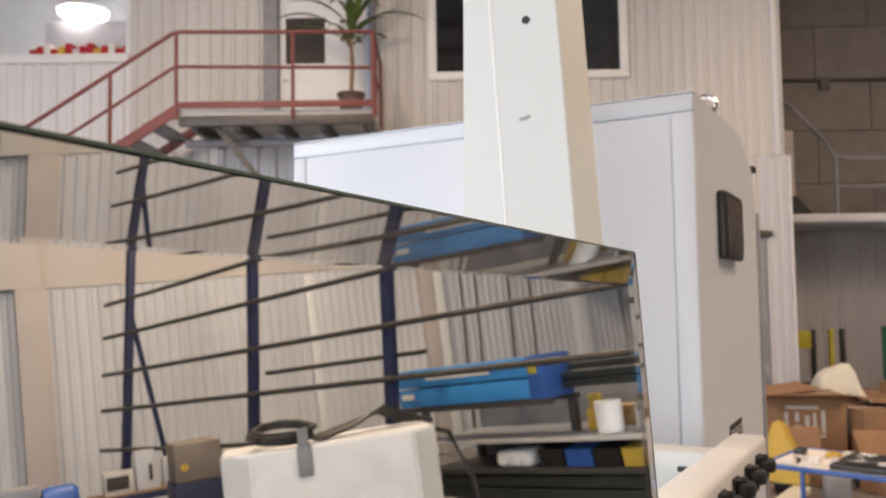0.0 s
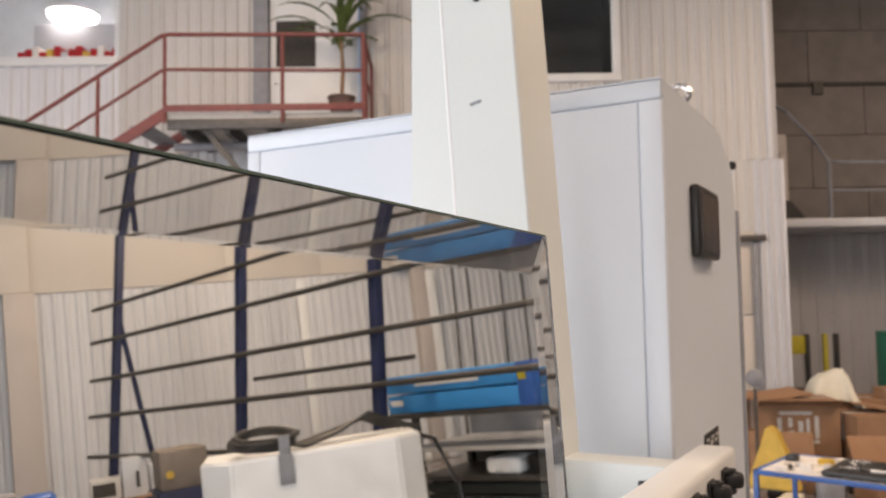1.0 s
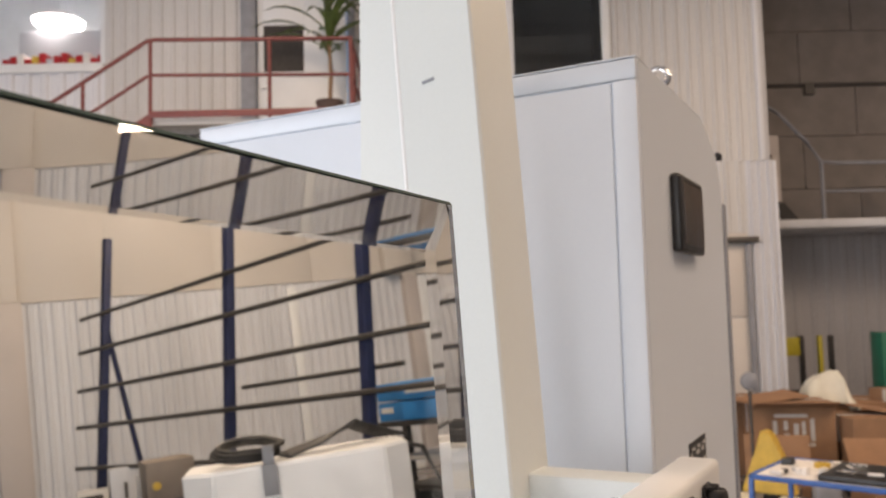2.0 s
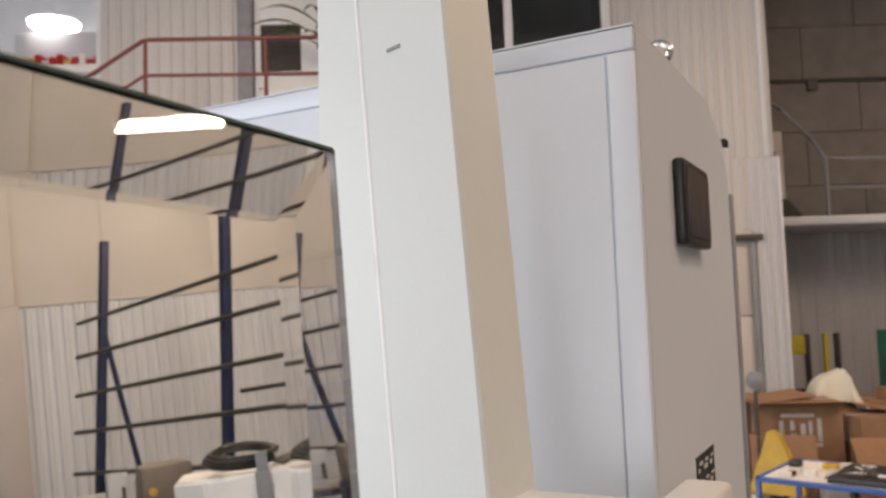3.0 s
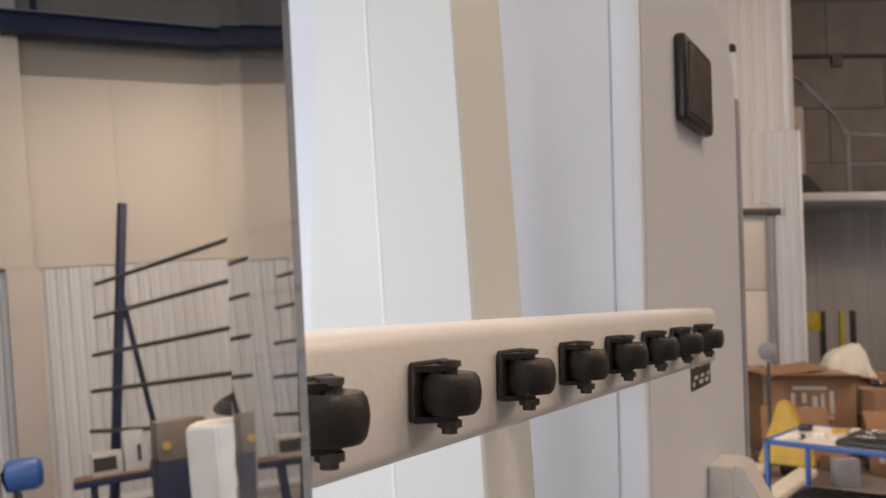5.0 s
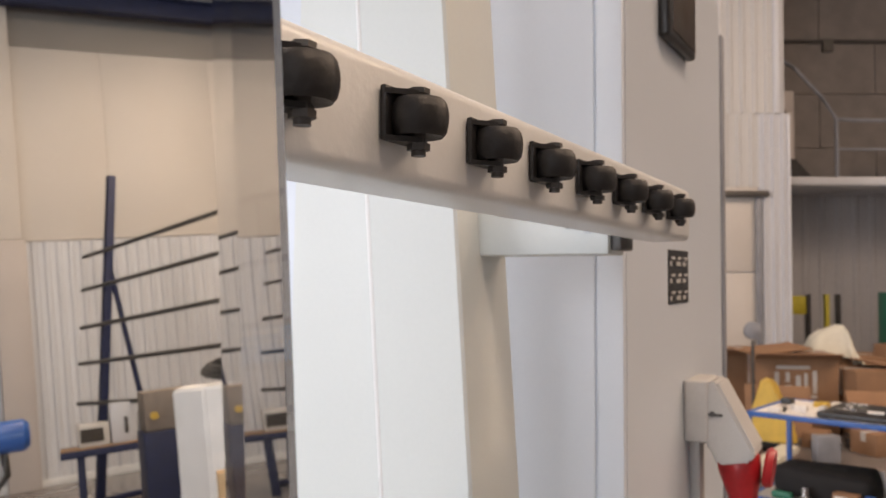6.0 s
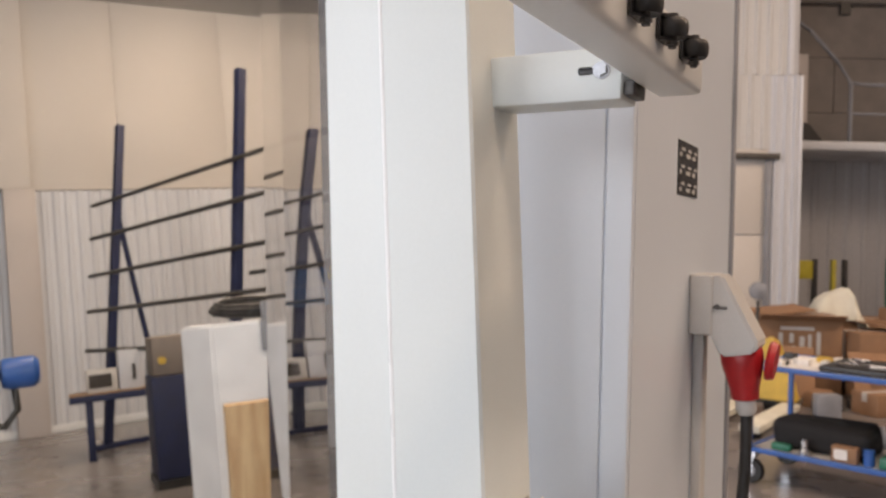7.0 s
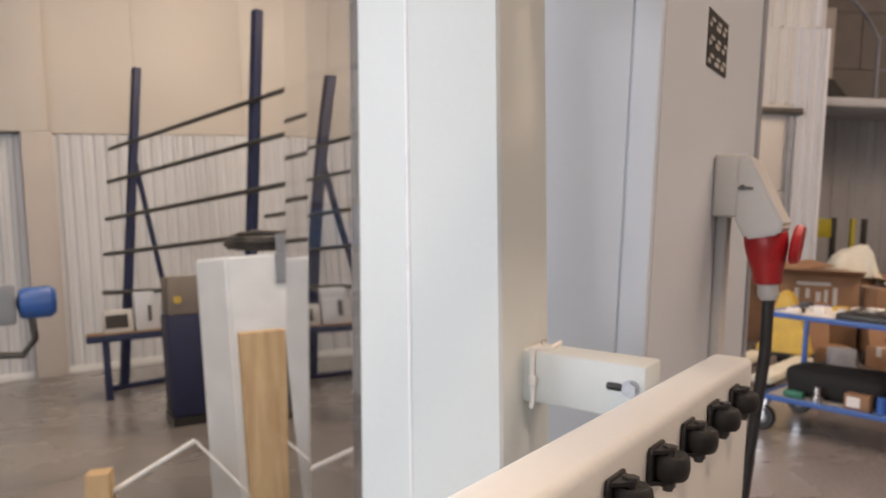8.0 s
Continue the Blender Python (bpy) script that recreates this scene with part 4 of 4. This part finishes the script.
RB = Matrix.Translation((5.35, 4.85, 0)) @ Matrix.Rotation(math.atan2(RD.y, RD.x), 4, 'Z')
sb = thing("steel_bench", RB, "long grey steel bench with shelf", "bench")
part("top", Geo().box((-1.1, -0.45, 1.02), (1.9, 0.40, 1.06), 0.006), GREYSTEEL, sb)
part("edge_strip", Geo().box((-1.1, 0.4005, 1.022), (1.9, 0.412, 1.058), 0.003), SOCKGREY, sb, "pale front edge strip")
part("back_panel", Geo().box((-1.1, -0.46, 1.06), (1.9, -0.44, 1.42), 0.004), GREYSTEEL, sb)
# Added black sheet stands in for the darkness under the bench.
part("dark_backing", Geo().box((-1.1, -0.46, 0.05), (1.9, -0.45, 1.0), 0.003), BLACKPLASTIC, sb)
part("shelf", Geo().box((-1.1, -0.35, 0.77), (1.9, 0.40, 0.81), 0.006), DARKSTEEL, sb)
for x in (-1.05, 1.8):
    part("leg", Geo().box((x, -0.34, 0), (x + 0.06, -0.28, 1.02)).box((x, 0.38, 0), (x + 0.06, 0.44, 1.02)), DARKSTEEL, sb)
for k in range(5):
    z = 1.42 + 0.065 * (k % 3)
    y = 0.05 + 0.10 * (k // 3)
    solo("steel_profile", Geo().box((0.42, y, z), (2.2, y + 0.08, z + 0.055), 0.004), BLACKSTEEL, RB, "black steel profile stacked beside the blue crate", "profile", group="stacked profiles")
solo("profile_trestle", Geo().box((1.2, 0.0, 1.06), (1.28, 0.3, 1.415), 0.004).box((1.82, 0.0, 1.06), (1.9, 0.3, 1.415), 0.004), DARKSTEEL, RB, "dark trestle under the profiles", "trestle")
solo("metal_can", Geo().lathe((0.80, 0.22, 1.06), [(0.100, 0), (0.105, 0.004), (0.105, 0.225), (0.109, 0.229), (0.109, 0.238), (0.095, 0.24)], 'z', 28), WHITEBOX, RB, "white metal can on the bench", "can")
solo("yellow_clamp", Geo().box((0.52, 0.0, 1.221), (0.62, 0.06, 1.34), 0.01).box((0.50, -0.02, 1.06), (0.64, 0.08, 1.222), 0.008), YELLOW, RB, "yellow clamp block standing on the bench", "clamp")
solo("timber_offcut", Geo().box((0.46, -0.30, 1.061), (1.05, -0.12, 1.22), 0.005), WOOD, RB, "stack of pale sawn timber offcuts at the back of the bench", "timber")
solo("white_carton", Geo().box((1.15, -0.32, 1.061), (1.55, -0.08, 1.36), 0.006), PAPER, RB, "pale paper carton at the back of the bench", "carton")
solo("grey_tin", Geo().lathe((1.12, 0.2, 1.06), [(0.09, 0), (0.09, 0.2), (0.085, 0.205)], 'z', 20), STEEL, RB, "dull metal tin on the bench", "tin")
solo("white_fitting", Geo().box((-0.30, 0.05, 0.811), (0.06, 0.35, 0.95), 0.045, segs=3).rod((-0.20, 0.352, 0.88), (-0.20, 0.37, 0.88), 0.045).rod((-0.05, 0.352, 0.88), (-0.05, 0.37, 0.88), 0.045), WHITEBOX, RB, "white double lamp fitting on the shelf", "fitting")
for k, (x, mt, lab) in enumerate(((0.14, BLACKPLASTIC, "black"), (0.40, BLUE, "dark blue"), (0.66, BLACKPLASTIC, "black"), (0.92, YELLOW, "ochre"), (1.18, YELLOW, "ochre"))):
    solo("parts_bin", Geo().prism([(0.30, 0.811), (-0.1, 0.811), (-0.12, 0.99), (0.32, 0.95)], 'x', x, x + 0.24), mt, RB, lab + " plastic parts bin on the bench shelf", "bin", group="parts bins")
for k in range(6):
    solo("stacked_bar", Geo().box((-1.0, 0.02 + 0.12 * (k % 3), 0.56 + 0.10 * (k // 3)), (1.8, 0.11 + 0.12 * (k % 3), 0.645 + 0.10 * (k // 3)), 0.005), BLACKSTEEL, RB, "black steel bar stored under the bench", "bar", group="stored bars")
solo("bar_rest", Geo().box((-0.8, 0.0, 0), (-0.72, 0.38, 0.555)).box((1.5, 0.0, 0), (1.58, 0.38, 0.555)), DARKSTEEL, RB, "dark steel rests under the bars", "rest")
for k, y in enumerate((-9.15, -9.5, -10.3, -10.85)):
    solo("hanging_cable", Geo().tube([(y, -0.07, 4.2), (y + 0.05, -0.07, 2.8), (y + 0.12, -0.07, 1.5), (y + 0.16, -0.07, 0.2)], 0.022, 7), DARKSTEEL, RWALL, "dark cable hanging down the ribbed wall", "cable", group="hanging cables")

# ---------- right of the cabinet: trolley, cartons, clutter ----------
TR = moved(2.41, 5.64, 0, -40)      # local x along the long side
tr = thing("blue_trolley", TR, "blue steel workshop trolley with two shelves and big castors", "trolley")
for z in (0.235, 0.75):
    part("frame", Geo().box((-0.30, -0.36, z - 0.03), (1.0, -0.33, z), 0.003).box((-0.30, 0.33, z - 0.03), (1.0, 0.36, z), 0.003)
         .box((-0.30, -0.33, z - 0.03), (-0.27, 0.33, z), 0.003).box((0.97, -0.33, z - 0.03), (1.0, 0.33, z), 0.003), BLUE, tr)
    part("shelf", Geo().box((-0.27, -0.33, z - 0.022), (0.97, 0.33, z - 0.004)), SOCKGREY if z < 0.5 else PAPER, tr, "pale shelf board")
for x, y in ((-0.285, -0.345), (-0.285, 0.345), (0.985, -0.345), (0.985, 0.345)):
    part("post", Geo().box((x - 0.015, y - 0.015, 0.205), (x + 0.015, y + 0.015, 0.75), 0.003), BLUE, tr)
    c = part("castor", Geo().lathe((x, y * 0.9, 0.080), [(0.03, -0.022), (0.073, -0.022), (0.080, -0.012), (0.080, 0.012), (0.073, 0.022), (0.03, 0.022)], 'y', 22), RUBBER, tr, "black castor wheel")
    part("rim", Geo().lathe((x, y * 0.9, 0.080), [(0.02, -0.025), (0.036, -0.024), (0.036, 0.024), (0.02, 0.025)], 'y', 18), GREYSTEEL, c, "grey hub")
    part("fork", Geo().box((x - 0.02, y * 0.9 - 0.034, 0.07), (x + 0.02, y * 0.9 - 0.028, 0.17)).box((x - 0.02, y * 0.9 + 0.028, 0.07), (x + 0.02, y * 0.9 + 0.034, 0.17)).box((x - 0.035, y * 0.9 - 0.04, 0.17), (x + 0.035, y * 0.9 + 0.04, 0.205)), STEEL, c, "zinc castor fork")
bag = Geo().box((-0.20, -0.24, 0.233), (0.37, 0.10, 0.40), 0.055, segs=3)
for v in bag.bm.verts:
    v.co.z = max(0.233, v.co.z + 0.03 * noise.noise(v.co * 6))
    v.co.x += 0.02 * noise.noise(v.co * 9)
bg = thing("tool_bag", TR, "black soft fabric tool bag on the lower shelf", "bag")
part("body", bag, FABRIC, bg)
part("handle", Geo().tube([(-0.05, -0.08, 0.37), (-0.01, -0.08, 0.41), (0.19, -0.08, 0.41), (0.25, -0.08, 0.37)], 0.013), BLACKPLASTIC, bg)
solo("carton_small", Geo().box((0.19, -0.33, 0.233), (0.33, -0.25, 0.325), 0.004), CARD, TR, "small brown carton with white label on the shelf", "carton")
solo("carton_label", Geo().box((0.205, -0.333, 0.25), (0.28, -0.3305, 0.31)), PAPER, TR, "white paper label stuck on the carton", "label")
solo("green_tray", Geo().box((0.445, -0.32, 0.233), (0.94, -0.10, 0.295), 0.01), GREEN, TR, "green plastic tray on the lower shelf", "tray")
solo("steel_part", Geo().lathe((0.03, -0.30, 0.233), [(0.035, 0), (0.035, 0.03), (0.02, 0.035), (0.02, 0.09)], 'z', 16), STEEL, TR, "turned steel part on the shelf", "machine part")
solo("green_tool", Geo().box((-0.17, -0.31, 0.233), (-0.05, -0.26, 0.275), 0.012), GREEN, TR, "dark green hand tool on the shelf", "tool")
solo("purple_can", Geo().rod((0.385, -0.285, 0.233), (0.385, -0.285, 0.325), 0.03), BLUE, TR, "violet-blue can on the shelf", "can")
lap = thing("black_case", TR, "flat black case with tools lying on the trolley top", "case")
part("tray", Geo().box((0.10, -0.30, 0.748), (0.92, 0.20, 0.782), 0.008), BLACKPLASTIC, lap)
rng = random.Random(11)
for k in range(16):
    x, y = rng.uniform(0.14, 0.8), rng.uniform(-0.27, 0.12)
    l, a = rng.uniform(0.06, 0.16), rng.uniform(0, 3)
    part("tool", Geo().rod((x, y, 0.79), (x + l * math.cos(a), y + l * abs(math.sin(a)) * 0.5, 0.79), rng.uniform(0.006, 0.011), segs=8), rng.choice((STEEL, STEEL, DARKSTEEL, PAPER)), lap, "small metal tool")
solo("paper_sheet", Geo().box((-0.20, -0.22, 0.748), (0.06, 0.02, 0.756), 0.002), PAPER, TR, "white papers on the trolley", "papers")
solo("yellow_tape", Geo().lathe((0.0, 0.12, 0.748), [(0.05, 0), (0.05, 0.03), (0.03, 0.03), (0.03, 0.0)], "z", 18), YELLOW, TR, "roll of ochre tape on the trolley", "tape")


rng = random.Random(5)
for k in range(9):
    x, y = -0.24 + 0.045 * k, rng.uniform(-0.30, 0.28)
    h = rng.uniform(0.012, 0.05)
    solo("small_box", Geo().box((x, y, 0.748), (x + rng.uniform(0.03, 0.08), y + rng.uniform(0.03, 0.07), 0.748 + h), 0.004),
         rng.choice((PAPER, PAPER, STEEL, SOCKGREY, BLACKPLASTIC)), TR, "small loose box among the tools on the trolley", "box", group="boxes on the trolley")
for k in range(8):
    x, y = rng.uniform(0.0, 0.95), rng.uniform(0.12, 0.30)
    solo("small_bottle", Geo().lathe((x, y, 0.233), [(0.022, 0), (0.024, 0.01), (0.024, 0.09), (0.009, 0.11), (0.009, 0.13)], "z", 14),
         rng.choice((WHITEBOX, GREEN, BLUE, SOCKGREY)), TR, "small plastic bottle standing on the trolley", "bottle", group="bottles on the trolley")


def carton(x, y, z, rz, w, d, h, label, flaps=False, tag=False):
    c = thing("carton", moved(x, y, z, rz), label, "carton", "cartons")
    part("body", Geo().box((-w / 2, -d / 2, 0.001), (w / 2, d / 2, h), 0.006), CARD, c)
    part("tape", Geo().box((-w / 2 - 0.001, -0.03, h * 0.6), (w / 2 + 0.001, 0.03, h + 0.0015)), SOCKGREY, c, "pale packing tape")
    if flaps:
        part("flap", Geo().box((-w / 2, -d / 2 - 0.16, h - 0.02), (w / 2, -d / 2, h - 0.012), turn=Matrix.Rotation(radians(-25), 4, 'X')), CARD, c)
        part("flap", Geo().box((-w / 2 - 0.2, -d / 2, h + 0.01), (-w / 2, d / 2, h + 0.018), turn=Matrix.Rotation(radians(15), 4, 'Y')), CARD, c)
    if tag:
        g = Geo()
        for x0, x1, z0, z1 in ((-0.24, 0.16, 0.82, 0.86), (-0.18, 0.24, 0.46, 0.50), (-0.26, -0.21, 0.50, 0.78), (0.19, 0.24, 0.52, 0.80),
                               (-0.13, -0.06, 0.56, 0.62), (-0.13, -0.08, 0.66, 0.78), (-0.01, 0.05, 0.55, 0.74), (0.09, 0.13, 0.60, 0.77)):
            g.box((w * x0, -d / 2 - 0.003, h * z0), (w * x1, -d / 2 - 0.0005, h * z1))
        part("print_bar", g, SOCKGREY, c, "faded pale printed bars")
    return c


carton(3.50, 8.95, 0, -6, 0.80, 0.5, 0.80, "brown carton printed with faded pale bars", flaps=True, tag=True)
carton(2.98, 9.40, 0, 10, 0.8, 0.5, 0.80, "open brown carton with spread flaps", flaps=True)
carton(4.38, 8.8, 0, 4, 0.90, 0.6, 0.66, "long flat brown carton")
carton(4.35, 9.6, 0, -8, 0.9, 0.7, 0.72, "large closed brown carton behind the others")
carton(4.9, 9.3, 0, 12, 0.5, 0.5, 0.85, "tall upright closed brown carton")
carton(3.9, 7.9, 0, 20, 0.4, 0.3, 0.2, "small low brown carton on the floor")

for x, y, z, rx, ry, rz, w, d in ((3.35, 8.98, 0.835, 4, -6, 14, 0.62, 0.40), (4.45, 8.85, 0.690, -3, 7, -20, 0.70, 0.44), (4.62, 8.30, 0.02, 0, 0, 30, 0.8, 0.5),
                               (3.20, 8.45, 0.28, 68, 0, -14, 0.60, 0.50), (4.15, 8.38, 0.26, 64, 3, 8, 0.66, 0.46)):
    g = Geo().box((-w / 2, -d / 2, -0.006), (w / 2, d / 2, 0.006), 0.003)
    bmesh.ops.subdivide_edges(g.bm, edges=[e for e in g.bm.edges if e.calc_length() > 0.2], cuts=4, use_grid_fill=True)
    for v in g.bm.verts:
        v.co.z += 0.02 * noise.noise(Vector((v.co.x * 4, v.co.y * 4, z)))
    solo("cardboard_sheet", g, CARD, pose(x, y, z, rx, ry, rz), "flattened piece of brown cardboard among the cartons", "cardboard", group="cardboard scraps")
drape = Geo()
path = [(-0.34, 0.02), (-0.31, 0.12), (-0.24, 0.22), (-0.12, 0.29), (0.0, 0.33), (0.12, 0.37), (0.20, 0.38), (0.27, 0.34), (0.32, 0.22), (0.37, 0.08), (0.44, -0.06), (0.52, -0.15)]
rows = []
for i, (px0, pz0) in enumerate(path):
    row = []
    for j in range(14):
        v = j / 13
        wide = 0.26 + 0.06 * math.sin(i * 0.9)
        y = (v - 0.5) * 2 * wide
        sag = 0.40 * abs(2 * v - 1) ** 3.5 * (1 if pz0 > 0.1 else 0.2)
        wave = 0.045 * noise.noise(Vector((px0 * 5, y * 6, 0.3))) + 0.022 * noise.noise(Vector((px0 * 14, y * 13, 1.3)))
        row.append(drape.bm.verts.new((0.72 * px0 + 0.5 * wave, y, max(0.0 if px0 < 0.3 else -0.2, 0.92 * pz0 - sag + wave))))
    rows.append(row)
for r0, r1 in zip(rows, rows[1:]):
    for j in range(13):
        drape.bm.faces.new((r0[j], r1[j], r1[j + 1], r0[j + 1]))
bmesh.ops.subdivide_edges(drape.bm, edges=list(drape.bm.edges), cuts=1, smooth=0.6, use_grid_fill=True)
bmesh.ops.solidify(drape.bm, geom=list(drape.bm.faces), thickness=0.022)
solo("canvas_cover", drape, CLOTH, moved(4.10, 9.45, 0.722, -12), "crumpled cream canvas cover bent over the cartons", "canvas")

rng = random.Random(21)
for k in range(12):
    x, y = rng.uniform(3.2, 5.0), rng.uniform(7.0, 8.6)
    w, d, h = rng.uniform(0.10, 0.32), rng.uniform(0.10, 0.25), rng.uniform(0.06, 0.24)
    solo("scrap_part", Geo().box((-w / 2, -d / 2, 0), (w / 2, d / 2, h), 0.012), rng.choice((DARKSTEEL, BLACKPLASTIC, GREYSTEEL, CARD, SOCKGREY)), moved(x, y, 0, rng.uniform(0, 90)),
         "loose workshop part lying on the concrete floor", "loose part", group="loose parts on the floor")
tp = thing("yellow_trestle", HALL, "yellow and black folding trestle standing by the far wall", "trestle")
part("board", Geo().box((5.12, 11.9, 1.04), (5.44, 11.93, 1.30), 0.004), LEMON, tp)
for x in (5.06, 5.44, 5.70, 5.86):
    part("leg", Geo().box((x, 11.88, 0), (x + 0.06, 11.95, 1.32), 0.004), BLACKPLASTIC if x != 5.70 else LEMON, tp)
part("cross_bar", Geo().box((5.1, 11.94, 0.5), (5.9, 11.97, 0.56)), BLACKPLASTIC, tp)
solo("green_cabinet", Geo().box((6.45, 11.6, 0), (6.65, 11.9, 1.35), 0.01), GREEN, HALL, "dark green narrow locker", "locker")
gl = thing("gas_bottle", HALL @ moved(6.75, 10.9), "grey gas bottle with dark cap", "gas bottle")
part("body", Geo().lathe((0, 0, 0), [(0.10, 0), (0.115, 0.02), (0.115, 1.0), (0.07, 1.13), (0.035, 1.16)], 'z', 22), CLADGREY, gl)
part("cap", Geo().lathe((0, 0, 1.15), [(0.05, 0), (0.05, 0.12), (0.03, 0.15)], 'z', 18), DARKSTEEL, gl)

pj = thing("pallet_truck", moved(2.84, 7.75, 0, -35), "yellow hand pallet truck with cream fork tips", "pallet truck")
g = Geo().prism([(-0.24, 0.0), (0.24, 0.0), (0.20, 0.14), (0.12, 0.36), (0.05, 0.54), (-0.04, 0.56), (-0.10, 0.36), (-0.18, 0.14)], 'y', 0.0, 0.14)
bmesh.ops.bevel(g.bm, geom=list(g.bm.edges), offset=0.02, segments=2, affect='EDGES')
bmesh.ops.translate(g.bm, vec=(0, 0, 0.12), verts=g.bm.verts)
part("head", g, YELLOW, pj)
for s in (-1, 1):
    part("fork", Geo().box((s * 0.19 - 0.08, -1.15, 0.06), (s * 0.19 + 0.08, 0.02, 0.12), 0.015), CLOTH, pj, "worn cream fork")
    part("roller", Geo().rod((s * 0.19 - 0.05, -1.0, 0.04), (s * 0.19 + 0.05, -1.0, 0.04), 0.04), RUBBER, pj)
part("wheel", Geo().rod((-0.06, 0.16, 0.10), (0.06, 0.16, 0.10), 0.10), RUBBER, pj)

# round-headed stand beside the cartons
rs = thing("round_stand", moved(2.98, 8.50), "dark pole stand with a round grey head", "stand")
part("base", Geo().lathe((0, 0, 0), [(0.20, 0), (0.20, 0.02), (0.04, 0.04)], 'z', 20), DARKSTEEL, rs)
part("pole", Geo().rod((0, 0, 0.03), (0, 0, 0.95), 0.016), DARKSTEEL, rs)
part("head", Geo().lathe((0, 0, 1.05), [(0.03, -0.05), (0.085, -0.03), (0.09, 0.0), (0.07, 0.02)], 'y', 22), GREYSTEEL, rs)

# precast panels of the recess wall
for r in range(7):
    for k in range(5):
        z, x = 2.75 + r * 0.87, 4.86 + k * 2.4 - (0.9 if r % 2 else 0.0)
        z1 = min(z + 0.862, CEIL)
        x0, x1 = max(x, 4.86), min(x + 2.39, 13.4)
        ob = finish("panel", Geo().box((x0, RY - 0.02, z), (x1, RY + 0.03, z1), 0.006, segs=1), BLOCK)
        ob.parent = wall_recess
